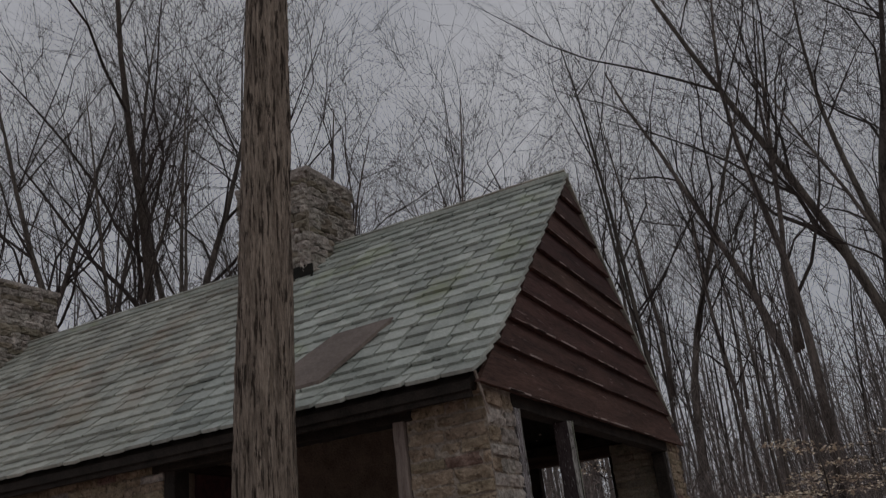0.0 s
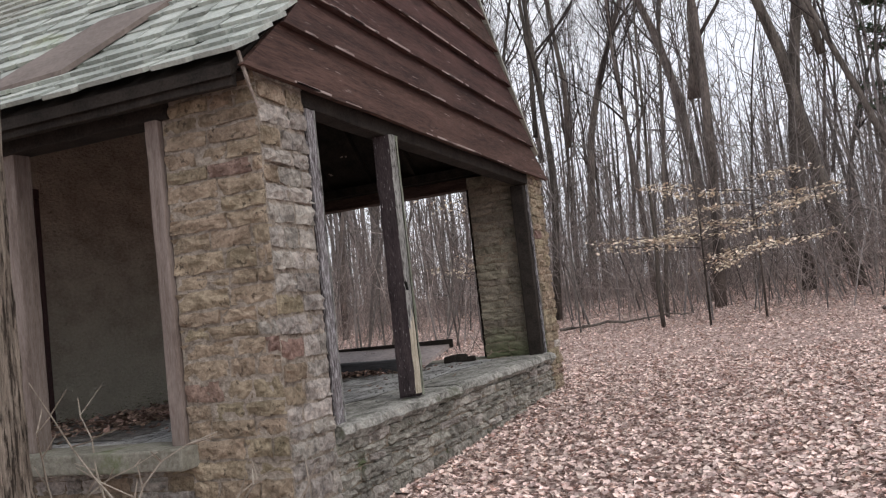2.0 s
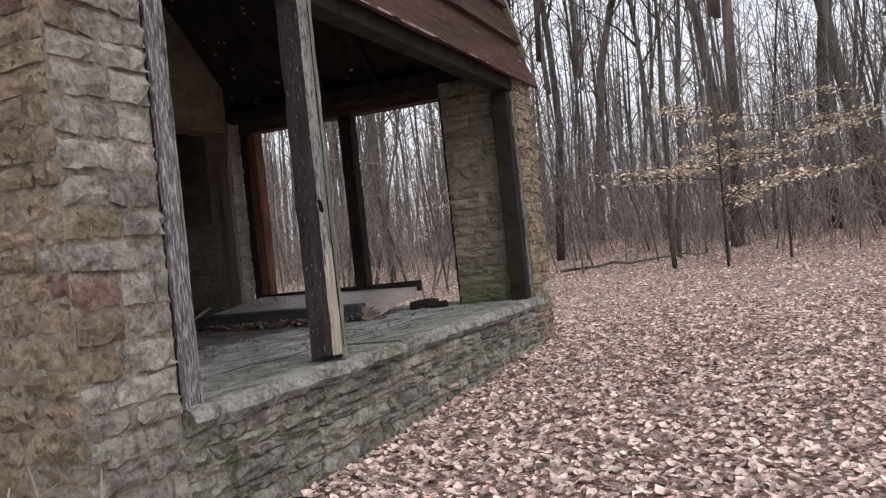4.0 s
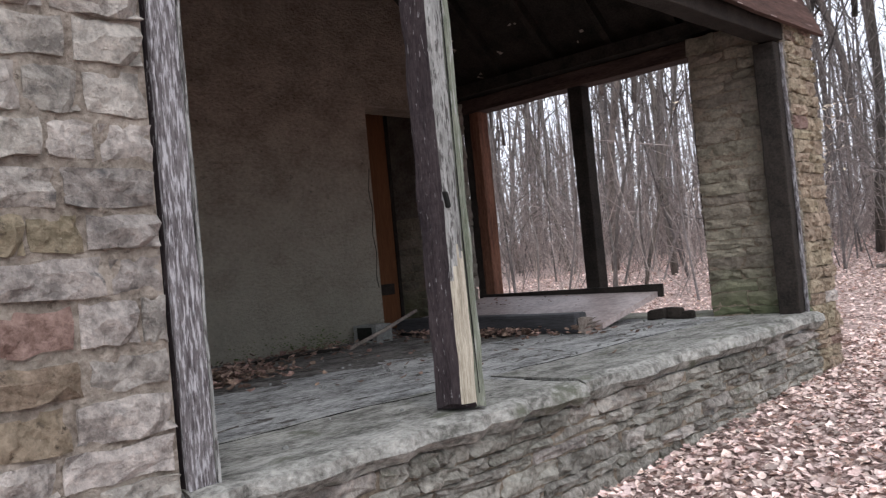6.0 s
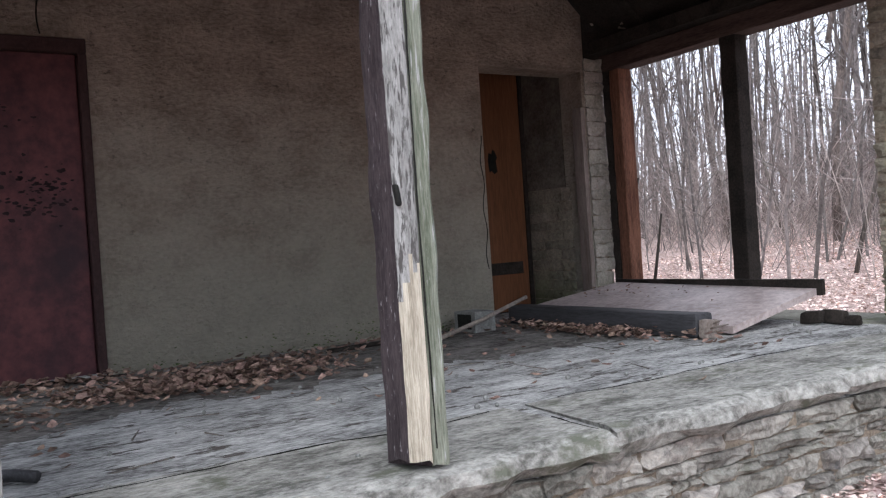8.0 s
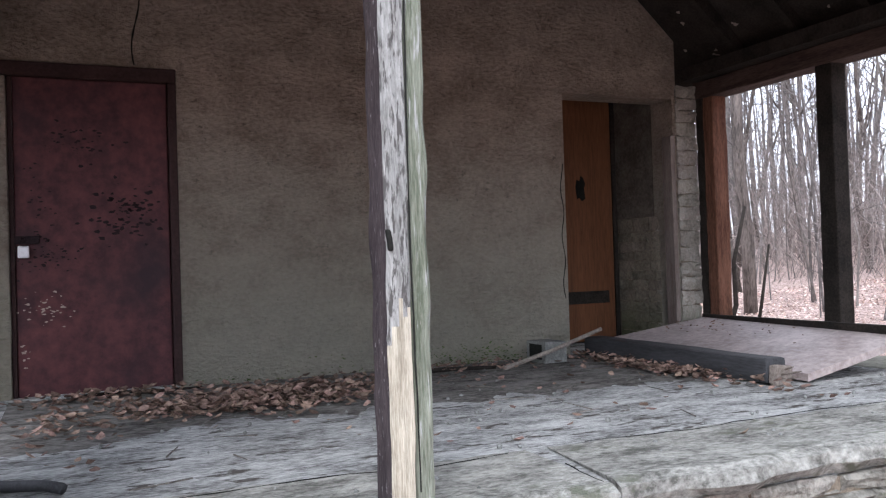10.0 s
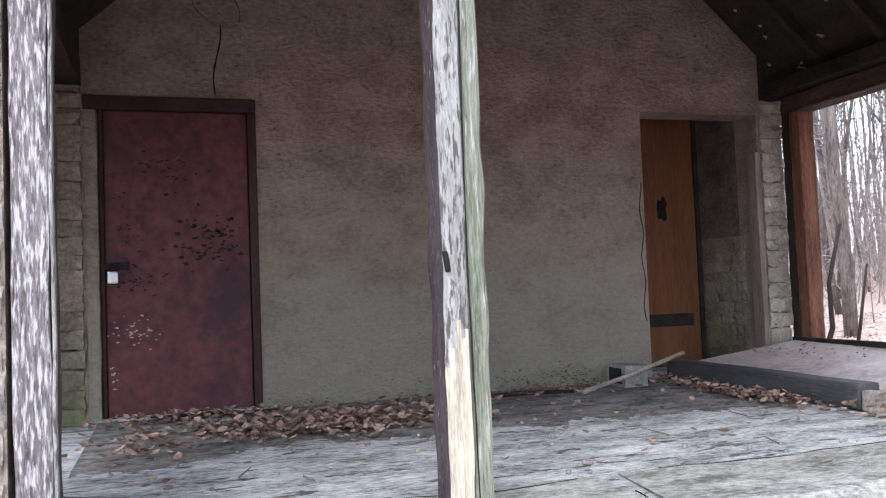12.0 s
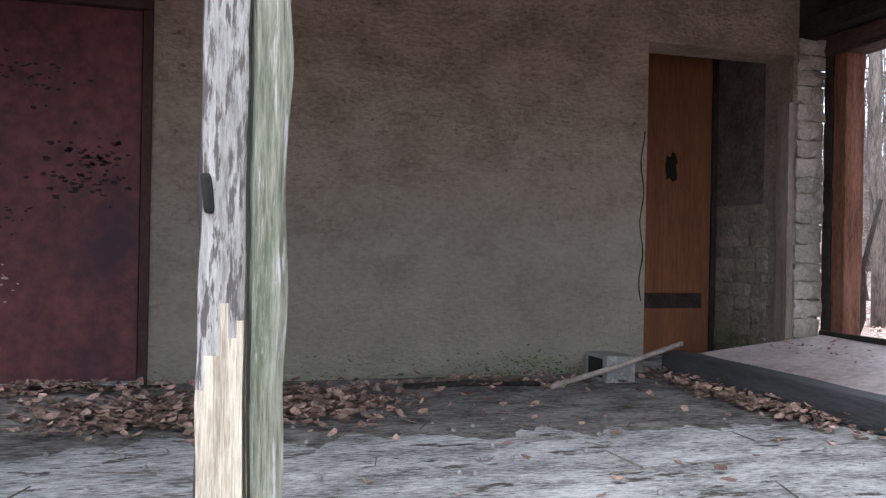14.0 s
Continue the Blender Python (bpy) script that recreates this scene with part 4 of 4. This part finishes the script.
part("panel", panel(), PANEL, hatch)
part("far_rail", box(-5.78, -3.86, 11.065, 11.10, 0.62, 0.725, 0.005, 10, 0.003), DARKWOOD, hatch, "dark far rail")
beam = thing("fallen_beam", "charcoal-painted wooden beam lying among leaves", "beam")
part("body", box(-5.9, -4.0, 10.0, 10.16, FLOOR, 0.60, 0.022, 12, 0.006), PANELBEAM, beam)
part("torn_end", box(-3.992, -3.94, 10.02, 10.14, FLOOR, 0.565, 0.012, 5, 0.03, 4), STICK, beam, "splintered pale end")
for i in range(5):
    verts, faces = [], []
    tube([Vector((-4.0, 10.03 + 0.025 * i, 0.48 + 0.018 * (i % 3))), Vector((-3.87 + 0.02 * (i % 2), 10.02 + 0.03 * i, 0.50 + 0.03 * (i % 3)))], [0.012, 0.003], 5, verts, faces)
    ob = new("splinter", mesh_of("splinter", verts, faces, STICK))
    ob.parent = beam
for i, (x, y, s) in enumerate(((-3.74, 10.99, 0.085), (-3.60, 10.97, 0.06), (-3.86, 10.93, 0.08))):
    tagged(part("rubble_piece", box(x - s, x + s, y - s * 0.4, y + s * 0.4, FLOOR - 0.003, FLOOR + s * 1.0, 0.02, 3, 0.02, i), DARKWOOD), "broken dark timber lump beside the panel", "rubble", "rubble by the panel")
cinder = part("cinder_block", box(-5.86, -5.58, 9.47, 9.65, FLOOR - 0.004, FLOOR + 0.16, 0.01, 3, 0.004), BLOCK)
tagged(cinder, "grey cinder block against the stucco wall", "block")
# Solid dark box at the block's face paints the shade of its hollow.
part("core_hole", box(-5.81, -5.63, 9.466, 9.48, FLOOR + 0.03, FLOOR + 0.14, 0.004), BLACKHOLE, cinder)


def stick(name, pts, r0, r1, mat, label, cat="stick", sides=7):
    verts, faces = [], []
    n = len(pts)
    tube([Vector(p) for p in pts], [r0 + (r1 - r0) * i / (n - 1) for i in range(n)], sides, verts, faces, 0.12, random.Random(n))
    return tagged(new(name, mesh_of(name, verts, faces, mat, True)), label, cat)


stick("wooden_stick", [(-5.48, 9.08, 0.465), (-5.52, 9.5, 0.56), (-5.58, 9.95, 0.68)], 0.017, 0.014, STICK, "pale round stick leaning on the beam")
stick("charred_log", [(-3.48, 6.31, 0.47), (-3.54, 6.25, 0.478), (-3.62, 6.13, 0.472), (-3.76, 5.93, 0.475)], 0.022, 0.02, PANELBEAM, "short charred log on the porch floor", "log")
stick("dead_branch", [(-5.83, 6.35, 0.47), (-5.8, 6.6, 0.485), (-5.82, 6.85, 0.47), (-5.85, 7.1, 0.465)], 0.012, 0.008, DARKWOOD, "thin dark branch lying along the door foot", "branch")
stick("dead_branch", [(-5.6, 8.3, 0.465), (-5.62, 8.65, 0.475), (-5.55, 9.05, 0.47)], 0.022, 0.012, DARKWOOD, "dark broken branch on the porch floor", "branch")

r_p = random.Random(77)
pile = []
for cx, cy, sx, sy, n in ((-5.05, 7.25, 0.2, 0.4, 1300), (-5.4, 7.7, 0.14, 0.35, 250), (-5.75, 6.6, 0.07, 0.3, 160), (-4.9, 9.87, 0.5, 0.07, 420), (-5.65, 8.9, 0.08, 0.35, 90), (-4.6, 8.4, 0.8, 1.3, 70), (-4.9, 6.3, 0.5, 0.15, 120)):
    for _ in range(n):
        x, y = r_p.gauss(cx, sx), r_p.gauss(cy, sy)
        if XB + 0.03 < x < -3.0 and 5.8 < y < (10.02 if x > -6.0 else 9.5):
            pile.append((x, y, FLOOR - 0.012 + r_p.uniform(0, 0.05)))
crumbs = []
for _ in range(90):
    u, v = abs(r_p.gauss(0.28, 0.2)) % 1, abs(r_p.gauss(0.75, 0.18)) % 1
    crumbs.append((-5.85 + 1.9 * u, 10.24 + 0.8 * v, 0.56 - 0.06 * u + v * (0.14 + 0.025 * u) - 0.014))
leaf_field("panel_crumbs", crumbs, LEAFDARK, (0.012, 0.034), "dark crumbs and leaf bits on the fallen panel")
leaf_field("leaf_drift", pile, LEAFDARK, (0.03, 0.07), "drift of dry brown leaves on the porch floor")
moss = []
for cy, sy, n in ((9.1, 0.25, 260), (8.3, 0.4, 80), (7.3, 0.15, 30)):
    for _ in range(n):
        moss.append((XB + 0.01 + abs(r_p.gauss(0, 0.012)), r_p.gauss(cy, sy), FLOOR + abs(r_p.gauss(0, 0.07))))
MOSS = material("green_moss", (0.06, 0.09, 0.025), (0.16, 0.21, 0.07), 9, 60, 0.95, 0.3, 0.004, vary=0.4, island=True)
leaf_field("moss", moss, MOSS, (0.012, 0.03), "green moss along the foot of the stucco wall", 0.0)
tw_v, tw_f = [], []
for _ in range(90):
    x, y = r_p.uniform(XB + 0.1, -3.3), r_p.uniform(6.2, 9.9)
    if r_p.random() < 0.6:
        x = XB + 0.08 + abs(r_p.gauss(0, 0.35))
    a, ln = r_p.uniform(0, 6.28), r_p.uniform(0.06, 0.28)
    e = Vector((x + math.cos(a) * ln, y + math.sin(a) * ln, FLOOR + 0.008))
    if e.x > XB + 0.03:
        tube([Vector((x, y, FLOOR + 0.004)), e], [0.004, 0.002], 4, tw_v, tw_f)
tagged(new("twig_litter", mesh_of("twig_litter", tw_v, tw_f, TREEBARK)), "small dark twigs scattered on the porch floor", "twigs", kind="stuff")
grit = part("floor_grit", (lambda b: [bmesh.ops.create_icosphere(b, subdivisions=1, radius=r_p.uniform(0.004, 0.014), matrix=Matrix.Translation((r_p.uniform(-6, -2.75), r_p.uniform(6.2, 11.0), FLOOR + 0.002))) for _ in range(160)] and b)(bmesh.new()), BLOCK)
tagged(grit, "scattered grit and crumbs on the concrete", "grit", kind="stuff")


# ---- trees ----
def limb(p, d, length, r, level, rng_, store, up=0.25):
    """Grows one bent limb and its side limbs into store[level]."""
    n = (9, 6, 3, 2)[level]
    pts, radii = [p.copy()], [r]
    cur, dr = p.copy(), d.normalized()
    wob = (0.06, 0.21, 0.3, 0.3)[level]
    for i in range(n):
        dr = (dr + Vector((rng_.gauss(0, wob), rng_.gauss(0, wob), rng_.gauss(0, wob * 0.6) + up * (0.0 if level == 0 else 0.35)))).normalized()
        cur = cur + dr * (length / n)
        pts.append(cur.copy())
        radii.append(max(0.0035, r * (1 - 0.85 * (i + 1) / n)))
    tube(pts, radii, (9, 5, 3, 3)[level], *store[0 if level == 0 else 1])
    if level == 3:
        return
    kids = (rng_.randint(10, 13), rng_.randint(6, 8), rng_.randint(4, 5))[level]
    for k in range(kids):
        t = rng_.uniform(0.36, 1.0) if level == 0 else rng_.uniform(0.25, 1.0)
        i = min(n - 1, int(t * n))
        base_p = pts[i].lerp(pts[i + 1], t * n - i) if i < n else pts[-1]
        ang = rng_.uniform(0, 6.283)
        axis = (pts[i + 1] - pts[i]).normalized()
        u = axis.orthogonal().normalized()
        out = u * math.cos(ang) + axis.cross(u) * math.sin(ang)
        spread = rng_.uniform(0.45, 1.0)
        rr = radii[i] * rng_.uniform(0.3, 0.55)
        limb(base_p, axis + out * spread, length * (0.40, 0.5, 0.48)[level] * rng_.uniform(0.7, 1.2), max(rr, 0.006), level + 1, rng_, store, up)


def tree_kind(seed, height, radius, fork=False):
    rng_ = random.Random(seed)
    store = (([], []), ([], []))
    limb(Vector((0, 0, -0.4)), Vector((rng_.uniform(-0.04, 0.04), rng_.uniform(-0.04, 0.04), 1)), height, radius, 0, rng_, store)
    if fork:
        limb(Vector((0, 0, height * 0.3)), Vector((rng_.uniform(-0.2, 0.2), rng_.uniform(-0.2, 0.2), 1)), height * 0.6, radius * 0.6, 0, rng_, store)
    trunk = mesh_of("trunk", *store[0], TREEBARK, True)
    crown = mesh_of("crown", *store[1], TWIG, False)
    return trunk, crown


KINDS = [tree_kind(100 + i, h, r, f) for i, (h, r, f) in enumerate(((17, 0.15, True), (20, 0.19, True), (14, 0.09, False), (18, 0.12, True), (22, 0.23, False), (11, 0.055, False), (16, 0.11, True)))]


def plant(kind, x, y, scale, turn, lean=(0, 0), label="tall bare grey-brown tree in winter"):
    t = tagged(new("bare_tree"), label, "tree", "bare forest trees")
    for nm, me in zip(("trunk", "crown"), KINDS[kind]):
        ob = new(nm, me)
        ob.parent = t
    t.matrix_world = pose(x, y, slope(x, y), lean[0], lean[1], turn) @ Matrix.Diagonal((scale, scale, scale, 1))


# the big trunk beside the shelter
def big_tree():
    rng_ = random.Random(3)
    bx, by = -4.07, 4.72
    store = (([], []), ([], []))
    verts, faces = [], []
    sides, rows = 150, 170
    for i in range(rows + 1):
        z = -0.5 + 13.5 * (i / rows) ** 1.3
        rad = 0.235 * (1 - 0.045 * max(0, z)) + 0.10 * math.exp(-max(0, z + 0.2) * 2.6)
        for k in range(sides):
            a = 6.2832 * k / sides
            ridge_ = noise.noise(Vector((math.cos(a) * 5, math.sin(a) * 5, z * 1.1))) * 0.014 + noise.noise(Vector((math.cos(a) * 13, math.sin(a) * 13, z * 2.0))) * 0.016 - abs(noise.noise(Vector((math.cos(a) * 17, math.sin(a) * 17, z * 2.6 + 9)))) * 0.03 + 0.008
            verts.append((math.cos(a) * (rad + ridge_) + 0.04 * max(0, z - 2.3), math.sin(a) * (rad + ridge_) + 0.018 * max(0, z - 2.3), z))
    for i in range(rows):
        for k in range(sides):
            a, b = i * sides + k, i * sides + (k + 1) % sides
            faces.append((a, b, b + sides, a + sides))
    t = tagged(new("bare_tree"), "large straight tree with ridged grey-brown bark beside the shelter", "tree", "bare forest trees")
    t.matrix_world = pose(bx, by, -0.12)
    ob = new("trunk", mesh_of("trunk", verts, faces, BARK, True))
    ob.parent = t
    for _ in range(9):
        z = rng_.uniform(7.5, 12.5)
        a = rng_.uniform(0, 6.28)
        limb(Vector((0.04 * (z - 2.3), 0.018 * (z - 2.3), z)), Vector((math.cos(a), math.sin(a), 0.35)), 5.0, 0.07, 1, rng_, store)
    ob = new("crown", mesh_of("crown", *store[1], TWIG))
    ob.parent = t


big_tree()
for kind, x, y, s, turn, lean in ((5, -2.5, 19.2, 0.9, 20, (0, -7)), (0, -1.7, 23.9, 1.05, 80, (0, 0)), (4, 0.5, 28.0, 1.0, 10, (0, -2)), (1, 1.9, 27.5, 1.1, 200, (0, 2)), (3, -6.3, 25.6, 1.0, 50, (0, 0)),
                                  (0, -11.5, 17.0, 0.8, 30, (0, 2)), (2, -10.2, 23.4, 1.0, 60, (0, 0)), (5, -8.3, 18.5, 0.7, 60, (0, 4)), (4, -20, 20, 1.0, 60, (0, -3)), (1, -26, 17, 1.0, 160, (0, 3)), (3, -15, 16, 0.9, 260, (0, 3)),
                                  (0, 4.5, 24, 1.1, 300, (0, -2)), (4, 6.0, 21.5, 0.9, 40, (0, 3)), (6, 3.0, 22, 0.9, 140, (0, 0))):
    plant(kind, x, y, s, turn, lean)
r_t = random.Random(12)
placed = [(-2.5, 19.2), (-1.7, 23.9), (0.5, 28), (1.9, 27.5)]
count = 0
while count < 92:
    x, y = r_t.uniform(-48, 26), r_t.uniform(14, 52)
    if y < 20 and x > -5 or y < 16 and x > -9:
        continue
    if any((x - a) ** 2 + (y - b) ** 2 < 3.2 for a, b in placed):
        continue
    placed.append((x, y))
    plant(r_t.choice((0, 1, 2, 2, 3, 4, 5, 5, 6)), x, y, r_t.uniform(0.75, 1.15), r_t.uniform(0, 360), (r_t.uniform(-4, 4), r_t.uniform(-4, 4)))
    count += 1
for x, y in ((12, 8), (15, 14), (11, 1), (16, -4), (6, -9), (-3, -11), (-12, -7), (-20, 0), (-25, 8), (9, 16)):
    plant(r_t.randint(0, 6), x, y, 1.0, r_t.uniform(0, 360))


def far_woods():
    r = random.Random(9)
    verts, faces = [], []
    n = 0
    while n < 1150:
        a, d = r.uniform(-1.35, 1.25), r.uniform(34, 95)
        x, y = -2 - math.sin(a) * d, 6 + math.cos(a) * d
        z = slope(x, y)
        h, rad = r.uniform(9, 18), r.uniform(0.04, 0.13)
        top = Vector((x + r.gauss(0, 0.7), y + r.gauss(0, 0.7), z + h))
        foot = Vector((x, y, z - 0.2))
        tube([foot, foot.lerp(top, 0.5) + Vector((r.gauss(0, 0.2), r.gauss(0, 0.2), 0)), top], [rad, rad * 0.7, 0.02], 4, verts, faces)
        for _ in range(12):
            t = r.uniform(0.3, 0.98)
            p = foot.lerp(top, t)
            q = p + Vector((r.gauss(0, 1.3), r.gauss(0, 1.3), r.uniform(0.6, 3.2)))
            tube([p, p.lerp(q, 0.5) + Vector((0, 0, -0.2)), q], [rad * 0.35, rad * 0.22, 0.012], 3, verts, faces)
        n += 1
    tagged(new("far_woods", mesh_of("far_woods", verts, faces, HAZEWOOD)), "dense bare winter woods in the distance", "woods", kind="stuff")


def undergrowth():
    r = random.Random(10)
    verts, faces = [], []
    n = 0
    while n < 2400:
        a, d = r.uniform(-1.3, 1.2), 12 + 40 * r.random() ** 0.7
        x, y = -2 - math.sin(a) * d, 6 + math.cos(a) * d
        if (y < 20.5 and x > -4.5) or y < 17 or (y < 26 and x < -4 and r.random() < 0.7):
            continue
        z = slope(x, y)
        for _ in range(r.randint(3, 6)):
            h = r.uniform(0.7, 4.0 if d < 24 else 7.0)
            p = Vector((x + r.gauss(0, 0.25), y + r.gauss(0, 0.25), z - 0.05))
            q = p + Vector((r.gauss(0, 0.42 * h), r.gauss(0, 0.42 * h), h * r.uniform(0.6, 1)))
            mid = p.lerp(q, 0.5) + Vector((r.gauss(0, 0.12), r.gauss(0, 0.12), 0.1 * h))
            tube([p, mid, q], [0.010, 0.007, 0.003], 3, verts, faces)
            for _ in range(4):
                s = p.lerp(q, r.uniform(0.35, 0.9))
                tube([s, s + Vector((r.gauss(0, 0.45), r.gauss(0, 0.45), r.uniform(0.0, 0.6)))], [0.006, 0.003], 3, verts, faces)
        n += 1
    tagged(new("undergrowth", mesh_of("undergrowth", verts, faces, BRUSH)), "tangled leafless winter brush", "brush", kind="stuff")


def thicket():
    """Young stems between the trees: thin, wavering, with rising side twigs."""
    r = random.Random(23)
    verts, faces = [], []
    n = 0
    while n < 760:
        x, y = r.uniform(-30, 16), 16.5 + 30 * r.random() ** 1.2
        if (y < 20 and x > -5.5) or (x < -7 and r.random() < 0.6):
            continue
        z, h = slope(x, y), r.uniform(2.5, 8.5)
        rad = 0.006 + 0.0035 * h * r.uniform(0.6, 1.1)
        d = Vector((r.gauss(0, 0.14), r.gauss(0, 0.14), 1))
        pts = [Vector((x, y, z - 0.1))]
        for _ in range(5):
            d = (d + Vector((r.gauss(0, 0.1), r.gauss(0, 0.1), 0))).normalized()
            pts.append(pts[-1] + d * h / 5)
        tube(pts, [rad * (1 - 0.16 * i) for i in range(6)], 4, verts, faces)
        for _ in range(r.randint(12, 18)):
            t = r.uniform(0.22, 0.98) * 5
            p = pts[int(t)].lerp(pts[int(t) + 1], t - int(t))
            ln, a = r.uniform(0.4, 1.5), r.uniform(0, 6.28)
            q = p + Vector((math.cos(a) * ln * 0.7, math.sin(a) * ln * 0.7, ln * r.uniform(0.3, 0.9)))
            tube([p, p.lerp(q, 0.5) + Vector((0, 0, -0.08 * ln)), q], [0.009, 0.006, 0.0025], 3, verts, faces)
            s_ = p.lerp(q, 0.6)
            tube([s_, s_ + Vector((r.gauss(0, 0.3), r.gauss(0, 0.3), r.uniform(0.1, 0.5)))], [0.005, 0.0025], 3, verts, faces)
        n += 1
    tagged(new("thicket", mesh_of("thicket", verts, faces, HAZEWOOD)), "thicket of thin bare saplings among the trees", "saplings", kind="stuff")


far_woods()
undergrowth()
thicket()


def leafy(name, x, y, h, mat, label, seed, n_limbs, leaves, size, z_range, flat=0.25, leafname="foliage", drop=0.035):
    """A young tree that keeps its leaves: thin trunk, near level limbs, sprays of leaves along them."""
    r = random.Random(seed)
    tv, tf, lv, lf, bv, bf = [], [], [], [], [], []
    tube([Vector((0, 0, -0.2)), Vector((0.05, 0, h * 0.5)), Vector((0, 0.1, h))], [0.025, 0.018, 0.008], 6, tv, tf)
    for _ in range(n_limbs):
        z, a, ln = r.uniform(*z_range), r.uniform(0, 6.28), r.uniform(0.9, 2.4)
        p = Vector((0, 0, z))
        q = p + Vector((math.cos(a) * ln, math.sin(a) * ln, ln * flat))
        tube([p, p.lerp(q, 0.5) + Vector((0, 0, 0.06)), q], [0.012, 0.008, 0.003], 4, bv, bf)
        for _ in range(leaves):
            t = r.uniform(0.25, 1.05)
            c = p.lerp(q, t) + Vector((r.gauss(0, 0.2), r.gauss(0, 0.2), r.gauss(0, drop)))
            s = r.uniform(*size)
            m = Euler((r.uniform(-0.7, 0.7), r.uniform(-0.7, 0.7), r.uniform(0, 6.28))).to_matrix()
            b = len(lv)
            lv += [tuple(c + m @ Vector(v) * s) for v in ((-0.5, 0, 0), (0, -0.28, 0.08), (0.5, 0, 0), (0, 0.28, 0.08))]
            lf += [(b, b + 1, b + 2), (b, b + 2, b + 3)]
    t = tagged(new(name), label, "tree")
    a, b = new("trunk", mesh_of("trunk", tv, tf, TREEBARK, True)), new(leafname, mesh_of(leafname, lv, lf, mat))
    c = tagged(new('spray', mesh_of('spray', bv, bf, TWIG)), kind='stuff')
    a.parent = b.parent = c.parent = t
    t.matrix_world = pose(x, y, slope(x, y))


leafy("beech_sapling", -1.5, 18.6, 4.2, BEECH, "young beech holding pale tan dead leaves", 1, 11, 110, (0.06, 0.115), (1.0, 2.7), 0.1)
leafy("beech_sapling", -0.5, 19.6, 4.0, BEECH, "young beech holding pale tan dead leaves", 2, 10, 110, (0.06, 0.115), (1.2, 2.8), 0.1)
leafy("beech_sapling", -6.4, 20.5, 3.2, BEECH, "young beech holding pale tan dead leaves", 3, 10, 45, (0.07, 0.12), (1.0, 2.8))
leafy("pine_tree", 5.8, 43, 15, NEEDLE, "tall green pine behind the bare trees", 4, 42, 100, (0.18, 0.36), (6.5, 14.0), 0.1, drop=0.12)

# fallen branches at the edge of the clearing
for pts in (((-5.2, 21.0, 0), (-4.2, 21.2, 0.02), (-3.0, 21.6, 0.05), (-1.8, 21.8, 0.03)), ((1.5, 18.5, 0), (2.4, 18.9, 0.1), (3.6, 18.7, 0.05))):
    pts = [Vector(pts[i]).lerp(Vector(pts[i + 1]), k / 4) + Vector((rng.gauss(0, 0.08), rng.gauss(0, 0.12), 0)) for i in range(len(pts) - 1) for k in range(4)]
    stick("fallen_branch", [(x, y, slope(x, y) + 0.03 + z + abs(rng.gauss(0, 0.06))) for x, y, z in pts], 0.04, 0.012, TREEBARK, "fallen dead branch on the leaves", "branch")
stick("bent_stem", [(-8.2, 13.4, slope(-8.2, 13.4) - 0.05), (-8.05, 13.5, 0.6), (-7.95, 13.4, 1.1), (-7.85, 13.5, 1.75)], 0.035, 0.02, DARKWOOD, "dark broken sapling stem behind the shelter", "stem")
stick("bent_stem", [(-7.9, 13.6, slope(-7.9, 13.6) - 0.05), (-7.75, 13.6, 0.6), (-7.6, 13.6, 1.3)], 0.025, 0.012, DARKWOOD, "thin broken sapling stem behind the shelter", "stem")


# dry weeds in front of the side sill
def weed(x, y, h, seed):
    r = random.Random(seed)
    verts, faces = [], []
    for _ in range(2):
        p = Vector((x, y, slope(x, y) - 0.03))
        pts = [p]
        d = Vector((r.gauss(0, 0.35), r.gauss(0, 0.15), 1)).normalized()
        for i in range(6):
            d = (d + Vector((r.gauss(0, 0.55), r.gauss(0, 0.2), 0.0))).normalized()
            pts.append(pts[-1] + d * h / 6)
        tube(pts, [0.009 - 0.001 * i for i in range(7)], 4, verts, faces)
        for k in (3, 4, 5):
            tube([pts[k], pts[k] + Vector((r.gauss(0, 0.1), r.gauss(0, 0.05), r.uniform(0.03, 0.14)))], [0.006, 0.003], 3, verts, faces)
    tagged(new("dry_weed", mesh_of("dry_weed", verts, faces, WEED)), "dry branching weed stalk before the mossy sill", "weed", "dry weeds")


for i, (x, y, h) in enumerate(((-3.95, 5.2, 1.25), (-3.7, 5.22, 1.3), (-3.55, 5.2, 1.1), (-3.0, 5.3, 0.75), (-2.75, 5.4, 0.7), (-4.2, 5.15, 1.1))):
    weed(x, y, h, i)
